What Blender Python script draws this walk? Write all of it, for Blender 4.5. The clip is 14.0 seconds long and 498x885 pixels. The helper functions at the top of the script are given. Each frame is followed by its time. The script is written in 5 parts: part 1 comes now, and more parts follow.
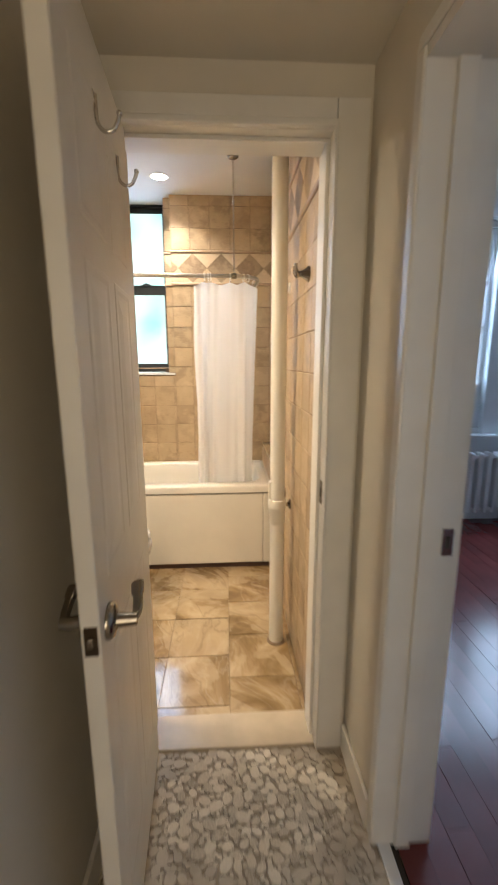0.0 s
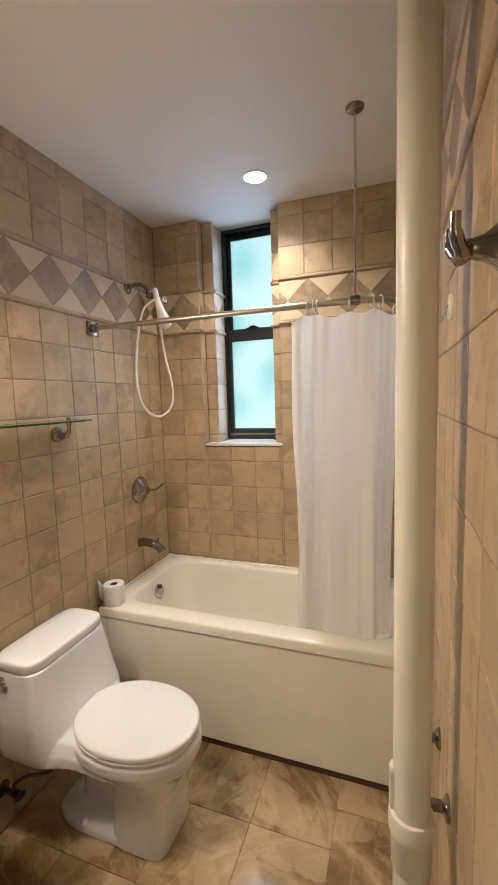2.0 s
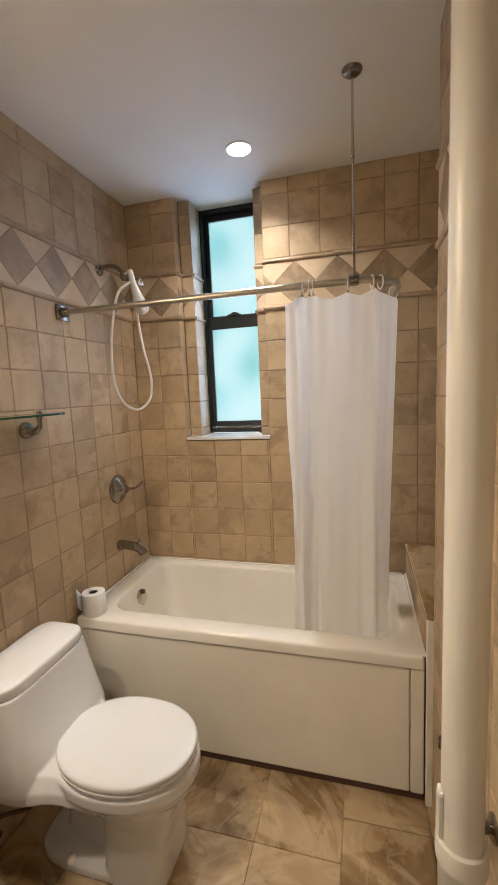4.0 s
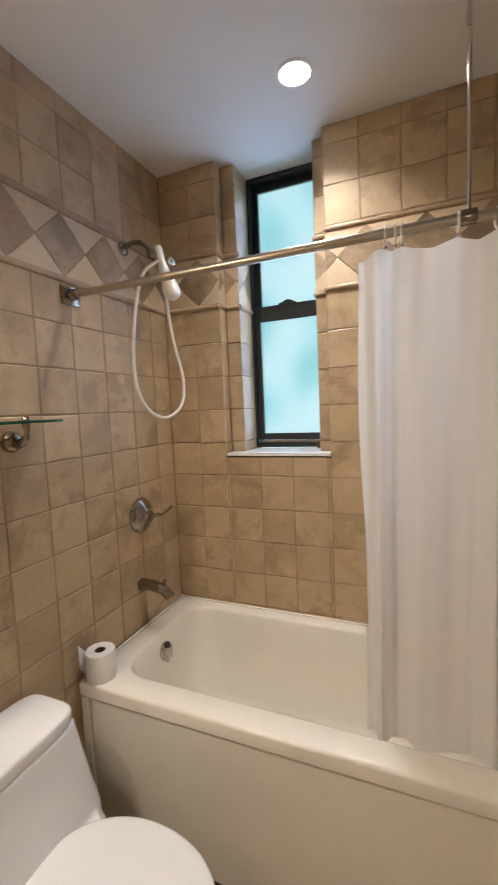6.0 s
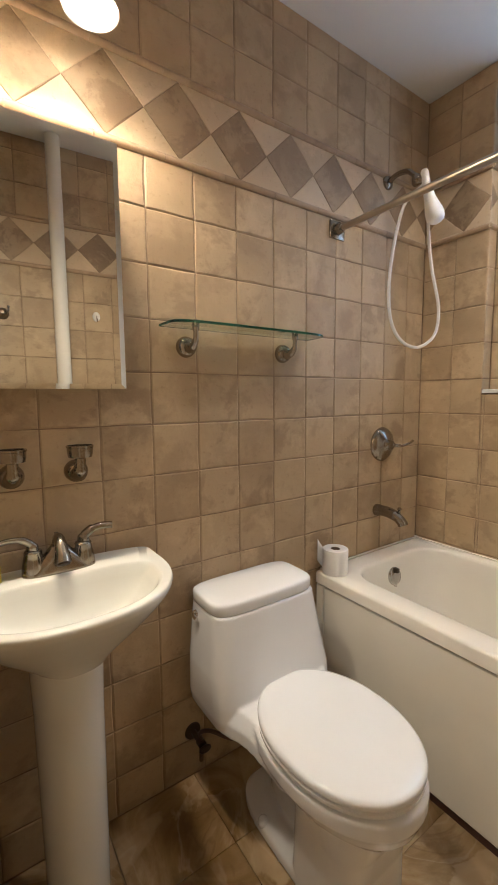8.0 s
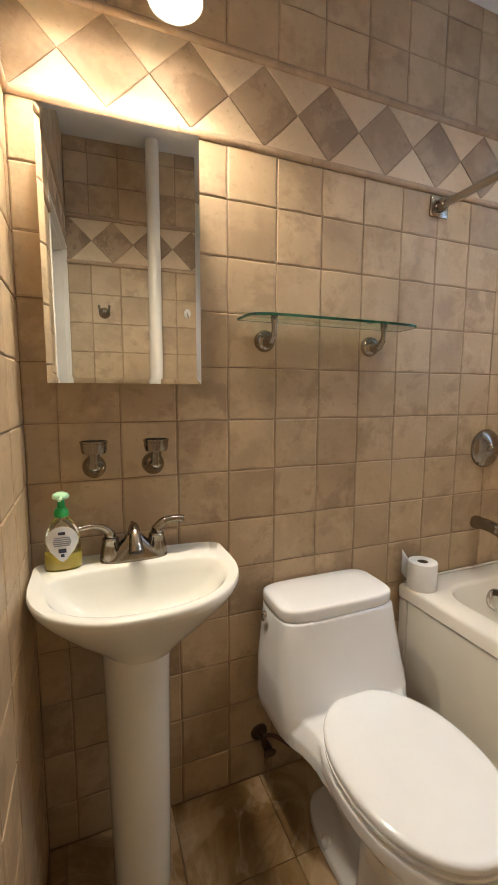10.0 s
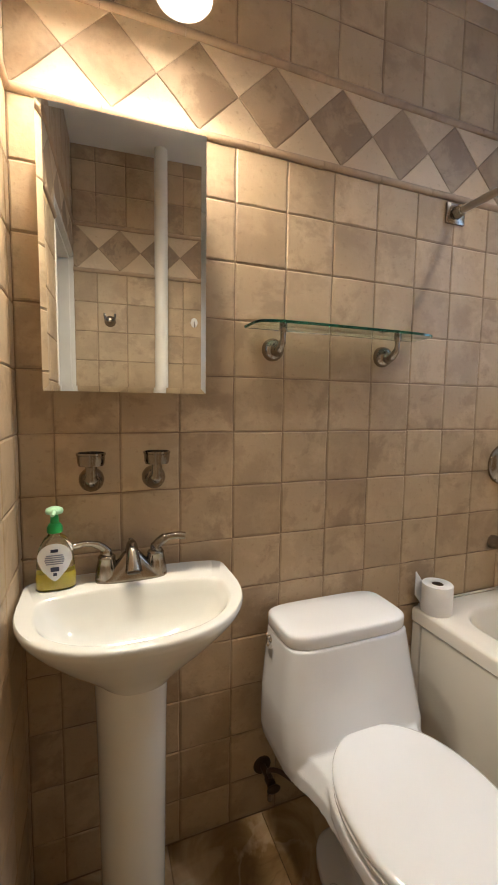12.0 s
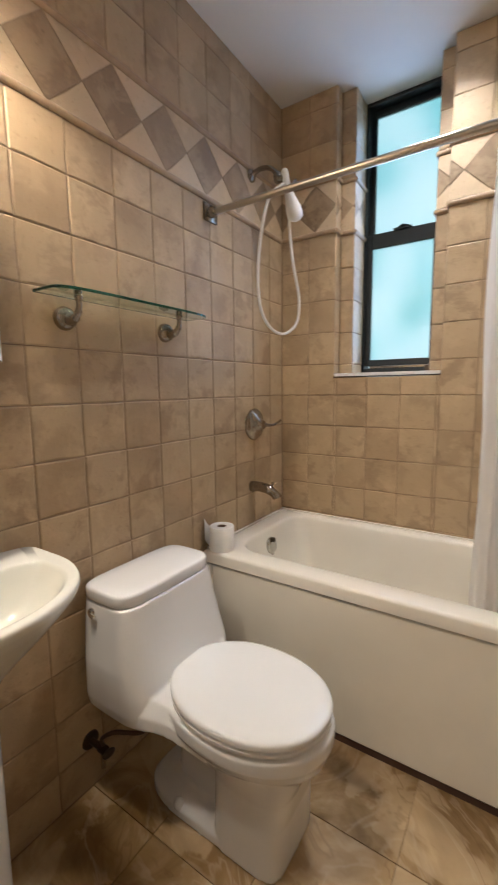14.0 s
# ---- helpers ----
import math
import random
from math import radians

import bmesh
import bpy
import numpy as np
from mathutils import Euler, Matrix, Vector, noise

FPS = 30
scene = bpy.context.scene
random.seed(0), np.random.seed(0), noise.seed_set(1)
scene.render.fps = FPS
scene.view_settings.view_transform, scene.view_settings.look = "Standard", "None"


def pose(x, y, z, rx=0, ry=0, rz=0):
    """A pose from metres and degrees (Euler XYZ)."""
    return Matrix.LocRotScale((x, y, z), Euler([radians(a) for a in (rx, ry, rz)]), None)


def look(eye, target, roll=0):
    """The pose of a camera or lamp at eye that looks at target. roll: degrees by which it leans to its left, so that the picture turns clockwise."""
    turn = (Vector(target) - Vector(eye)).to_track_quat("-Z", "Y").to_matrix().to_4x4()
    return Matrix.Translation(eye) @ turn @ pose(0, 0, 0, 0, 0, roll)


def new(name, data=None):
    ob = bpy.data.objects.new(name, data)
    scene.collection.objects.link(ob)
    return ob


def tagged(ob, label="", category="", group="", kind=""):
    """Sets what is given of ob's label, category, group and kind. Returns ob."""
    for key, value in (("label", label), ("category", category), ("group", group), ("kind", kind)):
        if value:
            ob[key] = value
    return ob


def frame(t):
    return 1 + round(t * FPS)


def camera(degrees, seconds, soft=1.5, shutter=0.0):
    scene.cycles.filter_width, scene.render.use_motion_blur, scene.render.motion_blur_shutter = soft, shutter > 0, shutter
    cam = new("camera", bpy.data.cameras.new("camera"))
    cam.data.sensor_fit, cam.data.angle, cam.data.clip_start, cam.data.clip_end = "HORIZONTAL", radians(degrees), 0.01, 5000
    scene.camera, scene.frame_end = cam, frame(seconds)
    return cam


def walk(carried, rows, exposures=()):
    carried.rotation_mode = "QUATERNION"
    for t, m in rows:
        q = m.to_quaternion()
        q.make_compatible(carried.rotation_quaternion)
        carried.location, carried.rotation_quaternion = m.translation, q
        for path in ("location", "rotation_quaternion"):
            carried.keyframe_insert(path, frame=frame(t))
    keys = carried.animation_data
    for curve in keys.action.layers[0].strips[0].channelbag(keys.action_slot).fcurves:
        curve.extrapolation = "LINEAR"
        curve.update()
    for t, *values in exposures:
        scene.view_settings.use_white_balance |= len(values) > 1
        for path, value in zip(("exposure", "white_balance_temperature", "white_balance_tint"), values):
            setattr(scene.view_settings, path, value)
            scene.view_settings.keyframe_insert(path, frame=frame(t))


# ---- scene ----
cam = camera(62.4, 14.0, shutter=0.35)
PATH = [
    (0, (1.193, 0.143, 1.444), (1.3, 2.101, 1.053), -0.2),
    (0.3, (1.293, 0.4, 1.456), (1.147, 2.364, 1.105), -1.2),
    (0.5, (1.3, 0.564, 1.457), (1.066, 2.523, 1.129), -1.7),
    (0.7, (1.31, 0.726, 1.497), (1.005, 2.678, 1.183), -1.9),
    (1, (1.299, 0.893, 1.521), (0.935, 2.84, 1.25), -1.9),
    (1.5, (1.365, 1.116, 1.587), (0.823, 3.029, 1.372), -1.7),
    (2, (1.4, 1.252, 1.608), (0.729, 3.125, 1.399), -1.8),
    (2.5, (1.39, 1.271, 1.6), (0.632, 3.111, 1.393), -2.3),
    (3, (1.379, 1.268, 1.595), (0.623, 3.106, 1.369), -2.9),
    (3.2, (1.377, 1.265, 1.588), (0.661, 3.117, 1.347), -3.0),
    (5.3, (1.065, 1.659, 1.588), (0.695, 3.613, 1.377), -2.1),
    (5.5, (1.084, 1.71, 1.566), (0.64, 3.651, 1.372), -2.3),
    (5.6, (1.101, 1.725, 1.553), (0.609, 3.656, 1.373), -2.5),
    (6, (1.146, 1.799, 1.547), (0.369, 3.635, 1.386), -2.5),
    (6.5, (1.17, 1.766, 1.516), (0.106, 3.453, 1.371), -1.7),
    (7, (1.164, 1.692, 1.447), (-0.152, 3.187, 1.261), -0.9),
    (7.5, (1.191, 1.662, 1.343), (-0.307, 2.971, 1.13), -0.4),
    (8, (1.207, 1.681, 1.315), (-0.433, 2.806, 1.105), -0.5),
    (8.5, (1.227, 1.73, 1.324), (-0.493, 2.721, 1.084), -0.3),
    (9, (1.224, 1.745, 1.324), (-0.542, 2.647, 1.068), -0.1),
    (11.3, (1.14, 1.756, 1.31), (-0.753, 2.371, 1.116), 0.4),
    (11.5, (1.144, 1.763, 1.312), (-0.746, 2.389, 1.119), 0.5),
    (12, (1.126, 1.771, 1.318), (-0.735, 2.479, 1.137), 0.8),
    (12.5, (1.128, 1.75, 1.312), (-0.663, 2.624, 1.138), 0.9),
    (13, (1.128, 1.644, 1.334), (-0.546, 2.726, 1.172), 0.5),
    (13.5, (1.121, 1.624, 1.301), (-0.329, 2.989, 1.118), -0.4),
    (14, (1.091, 1.559, 1.279), (-0.006, 3.212, 1.018), -0.7),
]
walk(cam, [(t, look(eye, target, roll)) for t, eye, target, roll in PATH], [
    (0.0, 1.15, 6750, 11), (0.4, 1.15, 7200, 13), (1.0, 1.0, 6950, 13), (1.6, 0.67, 6550, 12), (2.5, 0.50, 6400, 12),
    (5.5, 0.36, 6200, 12), (7.0, 0.32, 6100, 12), (9.0, 0.56, 6200, 10), (12.5, 0.47, 5950, 11), (14.0, 0.39, 5980, 12)])

# ---- light ----
world = bpy.data.worlds.new("world")
scene.world = world
world.use_nodes = True
wn = world.node_tree.nodes
sky = wn.new("ShaderNodeTexSky")
sky.sky_type, sky.sun_disc, sky.sun_elevation, sky.sun_rotation = "NISHITA", False, radians(40), radians(25)
wn["Background"].inputs["Strength"].default_value = 0.1
world.node_tree.links.new(sky.outputs[0], wn["Background"].inputs["Color"])


def lamp(name, kind, watts, colour, m, size=0.1):
    data = bpy.data.lights.new(name, kind)
    data.energy, data.color = watts, colour
    if kind == "AREA":
        if isinstance(size, tuple):
            data.shape, data.size, data.size_y = "RECTANGLE", *size
        else:
            data.shape, data.size = "DISK", size
    elif kind == "SUN":
        data.angle = radians(12)
    else:
        data.shadow_soft_size = size
    ob = new(name, data)
    ob.matrix_world = m
    return ob


lamp("sun", "SUN", 1.0, (1, 0.95, 0.86), look((6, 14, 12), (2, 3, 1)))
WARM = (1.0, 0.85, 0.64)
LAMP_Y = (1.735, 1.972)                     # the two lamps over the mirror
beam = lamp("downlight_beam", "AREA", 5.0, (1.0, 0.94, 0.85), look((0.763, 3.233, 2.652), (0.763, 3.2331, 0.0)), 0.085)
beam.data.spread = radians(122)
# warm fill light added in an unseen opening at the far end of the hall
lamp("hall_daylight", "AREA", 5.6, (1.0, 0.82, 0.58), look((1.21, -1.66, 1.35), (1.21, 0.0, 1.35)), (0.62, 1.5))
# daylight in the opening of the bathroom window
pane_light = lamp("window_daylight", "AREA", 2.7, (0.42, 0.62, 1.0), look((0.545, 3.746, 1.98), (0.545, 0.0, 1.98)), (0.29, 1.16))
pane_light.data.spread = radians(150)
# daylight in the opening of the next room's window
lamp("room_daylight", "AREA", 50.0, (0.44, 0.66, 1.0), look((3.5, 3.76, 1.65), (3.0, 0.0, 0.9)), (1.8, 1.5))
for ly in LAMP_Y:
    lamp("vanity_bulb_light", "POINT", 1.7, WARM, pose(0.168, ly, 2.197), 0.022)
    glow = lamp("vanity_shade_light", "AREA", 5.6, WARM, look((0.168, ly, 2.190), (1.0, ly + 0.12, 0.0)), 0.09)
    glow.data.spread = radians(160)


# ---- materials ----
def nodes_of(name):
    m = bpy.data.materials.new(name)
    m.use_nodes = True
    t = m.node_tree
    return m, t, t.nodes["Principled BSDF"]


def add(t, kind, **inputs):
    n = t.nodes.new(kind)
    for k, v in inputs.items():
        n.inputs[k.replace("_", " ")].default_value = v
    return n


def ramp(t, fac, stops):
    n = t.nodes.new("ShaderNodeValToRGB")
    e = n.color_ramp.elements
    while len(e) < len(stops):
        e.new(0.5)
    for el, (p, c) in zip(e, stops):
        el.position, el.color = p, (*c, 1)
    t.links.new(fac, n.inputs[0])
    return n.outputs[0]


def mix(t, fac, a, b, kind="MIX"):
    n = t.nodes.new("ShaderNodeMix")
    n.data_type, n.blend_type = "RGBA", kind
    for sock, v in ((n.inputs[0], fac), (n.inputs[6], a), (n.inputs[7], b)):
        if isinstance(v, (int, float)):
            sock.default_value = v
        elif isinstance(v, tuple):
            sock.default_value = (*v, 1)
        else:
            t.links.new(v, sock)
    return n.outputs[2]


def bump(t, height, strength, distance, shader):
    n = add(t, "ShaderNodeBump", Strength=strength, Distance=distance)
    t.links.new(height, n.inputs["Height"])
    t.links.new(n.outputs[0], shader.inputs["Normal"])


def plain(name, colour, rough, metal=0.0, vary=0.06, scale=6.0, grain=180.0, relief=0.05, coat=0.0):
    """A surface with a slow drift of tone, a fine grain and a fine relief."""
    m, t, s = nodes_of(name)
    co = t.nodes.new("ShaderNodeTexCoord")
    slow = add(t, "ShaderNodeTexNoise", Scale=scale, Detail=4.0)
    fine = add(t, "ShaderNodeTexNoise", Scale=grain, Detail=3.0)
    for n in (slow, fine):
        t.links.new(co.outputs["Object"], n.inputs["Vector"])
    lo, hi = tuple(c * (1 - vary) for c in colour), tuple(min(1, c * (1 + vary)) for c in colour)
    t.links.new(ramp(t, slow.outputs[0], [(0.3, lo), (0.7, hi)]), s.inputs["Base Color"])
    r = add(t, "ShaderNodeMapRange")
    r.inputs[3].default_value, r.inputs[4].default_value = max(0.02, rough - 0.06), rough + 0.08
    t.links.new(fine.outputs[0], r.inputs[0])
    t.links.new(r.outputs[0], s.inputs["Roughness"])
    s.inputs["Metallic"].default_value = metal
    s.inputs["Coat Weight"].default_value = coat
    bump(t, fine.outputs[0], relief, 0.002, s)
    return m


def tile_material(name, tones, stain, rough=0.44, stain_from=0.53, amount=0.5, least=0.42):
    """Glazed stone-look tile: each piece takes its own tone, with cloudy stains and a pitted relief."""
    m, t, s = nodes_of(name)
    info = t.nodes.new("ShaderNodeObjectInfo")
    co = t.nodes.new("ShaderNodeTexCoord")
    shift = add(t, "ShaderNodeVectorMath")
    shift.operation = "MULTIPLY_ADD"
    shift.inputs[1].default_value = (1, 1, 1)
    t.links.new(co.outputs["Object"], shift.inputs[0])
    spread = add(t, "ShaderNodeMath")
    spread.operation = "MULTIPLY"
    spread.inputs[1].default_value = 57.0
    t.links.new(info.outputs["Random"], spread.inputs[0])
    t.links.new(spread.outputs[0], shift.inputs[2])
    cloud = add(t, "ShaderNodeTexNoise", Scale=7.5, Detail=8.0, Roughness=0.66, Distortion=0.35)
    pit = add(t, "ShaderNodeTexNoise", Scale=70.0, Detail=5.0, Roughness=0.6)
    wash = add(t, "ShaderNodeTexNoise", Scale=4.0, Detail=3.0)
    for n in (cloud, pit, wash):
        t.links.new(shift.outputs[0], n.inputs["Vector"])
    base = ramp(t, info.outputs["Random"], tones)
    base = mix(t, ramp(t, wash.outputs[0], [(0.35, (0, 0, 0)), (0.7, (0.5, 0.5, 0.5))]), base, tuple(min(1, c * 1.22) for c in tones[-1][1]))
    stains = ramp(t, cloud.outputs[0], [(stain_from, (0, 0, 0)), (stain_from + 0.07, (amount * 0.8, amount * 0.8, amount * 0.8)), (stain_from + 0.16, (amount, amount, amount))])
    pick = t.nodes.new("ShaderNodeTexWhiteNoise")
    pick.noise_dimensions = "1D"
    t.links.new(spread.outputs[0], pick.inputs["W"])
    some = ramp(t, pick.outputs["Value"], [(0.0, (least, least, least)), (0.58, (least * 1.6, least * 1.6, least * 1.6)), (0.85, (1, 1, 1))])
    colour = mix(t, mix(t, 1.0, stains, some, "MULTIPLY"), base, stain)
    streak = add(t, "ShaderNodeTexNoise", Scale=9.0, Detail=8.0, Roughness=0.66, Distortion=0.3)
    t.links.new(shift.outputs[0], streak.inputs["Vector"])
    light = ramp(t, streak.outputs[0], [(0.52, (0, 0, 0)), (0.61, (0.35, 0.35, 0.35)), (0.70, (0.5, 0.5, 0.5))])
    colour = mix(t, mix(t, 1.0, light, some, "MULTIPLY"), colour, tuple(min(1, c * 1.35) for c in tones[-1][1]))
    speck = ramp(t, pit.outputs[0], [(0.60, (1, 1, 1)), (0.74, (0.8, 0.77, 0.74))])
    t.links.new(mix(t, 1.0, colour, speck, "MULTIPLY"), s.inputs["Base Color"])
    r = add(t, "ShaderNodeMapRange")
    r.inputs[3].default_value, r.inputs[4].default_value = rough - 0.08, rough + 0.16
    t.links.new(cloud.outputs[0], r.inputs[0])
    t.links.new(r.outputs[0], s.inputs["Roughness"])
    both = mix(t, 0.35, cloud.outputs[0], pit.outputs[0])
    bump(t, both, 0.5, 0.004, s)
    return m


def marble_tile(name):
    """Polished floor tile with tan and cream veins."""
    m, t, s = nodes_of(name)
    info = t.nodes.new("ShaderNodeObjectInfo")
    co = t.nodes.new("ShaderNodeTexCoord")
    spin = t.nodes.new("ShaderNodeVectorRotate")
    spin.rotation_type = "Z_AXIS"
    turn = add(t, "ShaderNodeMath")
    turn.operation = "MULTIPLY"
    turn.inputs[1].default_value = 43.0
    t.links.new(info.outputs["Random"], turn.inputs[0])
    t.links.new(turn.outputs[0], spin.inputs["Angle"])
    t.links.new(co.outputs["Object"], spin.inputs["Vector"])
    shift = add(t, "ShaderNodeVectorMath")
    shift.operation = "ADD"
    t.links.new(spin.outputs[0], shift.inputs[0])
    t.links.new(turn.outputs[0], shift.inputs[1])
    drawn = t.nodes.new("ShaderNodeMapping")
    drawn.inputs["Scale"].default_value = (1.0, 1.55, 1.0)
    t.links.new(shift.outputs[0], drawn.inputs["Vector"])
    vein = add(t, "ShaderNodeTexNoise", Scale=3.6, Detail=7.0, Roughness=0.56, Distortion=1.0)
    cloud = add(t, "ShaderNodeTexNoise", Scale=2.0, Detail=5.0, Roughness=0.5, Distortion=1.3)
    thread = add(t, "ShaderNodeTexNoise", Scale=2.2, Detail=4.0, Roughness=0.5, Distortion=1.8)
    for n in (vein, cloud, thread):
        t.links.new(drawn.outputs[0], n.inputs["Vector"])
    a = ramp(t, vein.outputs[0], [(0.34, (0.225, 0.140, 0.062)), (0.44, (0.31, 0.203, 0.095)), (0.51, (0.38, 0.258, 0.130)), (0.58, (0.455, 0.325, 0.178)), (0.67, (0.56, 0.425, 0.26))])
    b = mix(t, ramp(t, cloud.outputs[0], [(0.515, (0, 0, 0)), (0.545, (0.5, 0.5, 0.5)), (0.66, (0.7, 0.7, 0.7))]), a, (0.56, 0.425, 0.26))
    b = mix(t, ramp(t, thread.outputs[0], [(0.48, (0, 0, 0)), (0.497, (0.2, 0.2, 0.2)), (0.503, (0.2, 0.2, 0.2)), (0.53, (0, 0, 0))]), b, (0.66, 0.55, 0.40))
    b = mix(t, ramp(t, thread.outputs[0], [(0.575, (0, 0, 0)), (0.60, (0.35, 0.35, 0.35)), (0.62, (0, 0, 0))]), b, (0.16, 0.095, 0.042))
    t.links.new(b, s.inputs["Base Color"])
    r = add(t, "ShaderNodeMapRange")
    r.inputs[3].default_value, r.inputs[4].default_value = 0.10, 0.22
    t.links.new(vein.outputs[0], r.inputs[0])
    t.links.new(r.outputs[0], s.inputs["Roughness"])
    s.inputs["Coat Weight"].default_value, s.inputs["Coat Roughness"].default_value = 0.7, 0.09
    bump(t, cloud.outputs[0], 0.05, 0.004, s)
    return m


def glowing(name, stops, strength, scale, stretch=(1, 1, 1)):
    """Plain bright distance outside a window."""
    m, t, s = nodes_of(name)
    co = t.nodes.new("ShaderNodeTexCoord")
    mp = t.nodes.new("ShaderNodeMapping")
    mp.inputs["Scale"].default_value = stretch
    t.links.new(co.outputs["Object"], mp.inputs["Vector"])
    n = add(t, "ShaderNodeTexNoise", Scale=scale, Detail=3.0)
    t.links.new(mp.outputs[0], n.inputs["Vector"])
    e = add(t, "ShaderNodeEmission", Strength=strength)
    t.links.new(ramp(t, n.outputs[0], stops), e.inputs[0])
    t.links.new(e.outputs[0], t.nodes["Material Output"].inputs[0])
    return m


def emitter(name, colour, strength):
    m, t, s = nodes_of(name)
    s.inputs["Base Color"].default_value = (*colour, 1)
    s.inputs["Emission Color"].default_value = (*colour, 1)
    s.inputs["Emission Strength"].default_value = strength
    return m


def glassy(name, colour, rough, ior=1.45):
    m, t, s = nodes_of(name)
    s.inputs["Base Color"].default_value = (*colour, 1)
    s.inputs["Roughness"].default_value = rough
    s.inputs["Transmission Weight"].default_value = 1.0
    s.inputs["IOR"].default_value = ior
    return m


TILE = tile_material("wall_tile", [(0.0, (0.345, 0.245, 0.143)), (0.2, (0.395, 0.286, 0.170)), (0.55, (0.435, 0.321, 0.191)), (1.0, (0.475, 0.353, 0.216))], (0.235, 0.155, 0.090), stain_from=0.50, amount=0.52)
DIAMOND = tile_material("diamond_tile", [(0.0, (0.19, 0.128, 0.075)), (0.5, (0.25, 0.172, 0.104)), (1.0, (0.31, 0.222, 0.14))], (0.42, 0.31, 0.195), stain_from=0.47, amount=0.9, least=0.62)
CREAM = tile_material("cream_tile", [(0.0, (0.53, 0.405, 0.26)), (1.0, (0.59, 0.46, 0.31))], (0.45, 0.33, 0.22), stain_from=0.6)
RAIL = tile_material("rail_tile", [(0.0, (0.36, 0.25, 0.155)), (1.0, (0.42, 0.30, 0.19))], (0.20, 0.13, 0.08))
GROUT = plain("grout", (0.285, 0.198, 0.124), 0.9, vary=0.2, scale=9, grain=260, relief=0.3)
FLOOR_GROUT = plain("floor_grout", (0.33, 0.23, 0.13), 0.8, vary=0.2, scale=9, grain=260, relief=0.2)
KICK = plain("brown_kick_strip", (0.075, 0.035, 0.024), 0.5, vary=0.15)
FLOOR_TILE = marble_tile("floor_tile")
PAINT = plain("white_gloss_paint", (0.74, 0.71, 0.65), 0.3, vary=0.05, grain=60, relief=0.08)
PLASTER = plain("cream_wall_paint", (0.66, 0.61, 0.52), 0.5, vary=0.05, scale=3, grain=90, relief=0.12)
CEILING = plain("ceiling_paint", (0.76, 0.745, 0.71), 0.75, vary=0.03, scale=2.5, grain=110, relief=0.1)
CERAMIC = plain("white_ceramic", (0.80, 0.81, 0.825), 0.09, vary=0.015, relief=0.0, coat=0.3)
BISQUE = plain("cream_ceramic", (0.71, 0.705, 0.65), 0.1, vary=0.015, relief=0.0, coat=0.3)
ACRYLIC = plain("tub_acrylic", (0.80, 0.765, 0.69), 0.2, vary=0.02, relief=0.01)
APRON = plain("tub_panel", (0.81, 0.775, 0.69), 0.32, vary=0.03, relief=0.02)
PIPE_PAINT = plain("pipe_paint", (0.78, 0.74, 0.655), 0.34, vary=0.04, scale=5, grain=70, relief=0.1)
NICKEL = plain("brushed_nickel", (0.31, 0.272, 0.225), 0.18, 1.0, vary=0.08, grain=240, relief=0.03)
SATIN = plain("satin_nickel", (0.50, 0.455, 0.39), 0.33, 1.0, vary=0.06, grain=240, relief=0.03)
STEEL = plain("polished_steel", (0.62, 0.60, 0.57), 0.12, 1.0, vary=0.05, grain=120, relief=0.0)
# dark bronze parts, and the chrome stop valve with its shade in the colour
BRONZE_AND_SHADE = plain("dark_bronze_and_shade", (0.10, 0.075, 0.055), 0.35, 1.0, vary=0.1)
FRAME = plain("black_window_paint", (0.008, 0.012, 0.014), 0.42, vary=0.25, grain=120, relief=0.08)
DARK = plain("shadow_gap", (0.05, 0.04, 0.03), 0.9, vary=0.2)
PLASTIC = plain("white_plastic", (0.80, 0.78, 0.74), 0.28, vary=0.02, relief=0.0)
PAPER = plain("tissue_paper", (0.80, 0.79, 0.77), 0.95, vary=0.03, scale=30, grain=300, relief=0.25)
CARD = plain("brown_card", (0.16, 0.11, 0.075), 0.9)
SILL = plain("white_marble", (0.76, 0.75, 0.73), 0.22, vary=0.05, scale=14)
HOSE = plain("braided_hose", (0.10, 0.06, 0.045), 0.45, 0.6, vary=0.3, grain=400, relief=0.4)
GREEN = plain("green_plastic", (0.02, 0.32, 0.07), 0.3, vary=0.05)
PALE_GREEN = plain("pale_green_plastic", (0.40, 0.66, 0.42), 0.3, vary=0.05)
LABEL = plain("paper_label", (0.72, 0.73, 0.74), 0.5, vary=0.02)
INK = plain("label_ink", (0.25, 0.27, 0.33), 0.6)
NAVY = plain("label_dark", (0.02, 0.025, 0.06), 0.5)
MIRROR = plain("mirror_silver", (0.86, 0.88, 0.87), 0.015, 1.0, vary=0.0, relief=0.0)
for link in list(MIRROR.node_tree.links):
    if link.to_socket.name in ("Roughness", "Normal"):
        MIRROR.node_tree.links.remove(link)
MIRROR.node_tree.nodes["Principled BSDF"].inputs["Roughness"].default_value = 0.004
PEBBLE = tile_material("pebble", [(0.0, (0.30, 0.25, 0.19)), (0.3, (0.54, 0.47, 0.37)), (1.0, (0.76, 0.69, 0.58))], (0.30, 0.25, 0.19), rough=0.42, stain_from=0.62)
PEBBLE_GROUT = plain("pebble_grout", (0.36, 0.30, 0.23), 0.85, vary=0.2, scale=20, relief=0.3)
CHERRY = plain("red_wood_floor", (0.15, 0.030, 0.026), 0.2, vary=0.3, scale=3, grain=60, relief=0.04)
ROOM_WALL = plain("room_white_paint", (0.72, 0.73, 0.74), 0.6, vary=0.03)
OUTLET = plain("switch_plastic", (0.78, 0.75, 0.68), 0.3, vary=0.02)
FROST = glassy("frosted_glass", (0.80, 0.96, 0.97), 0.36)
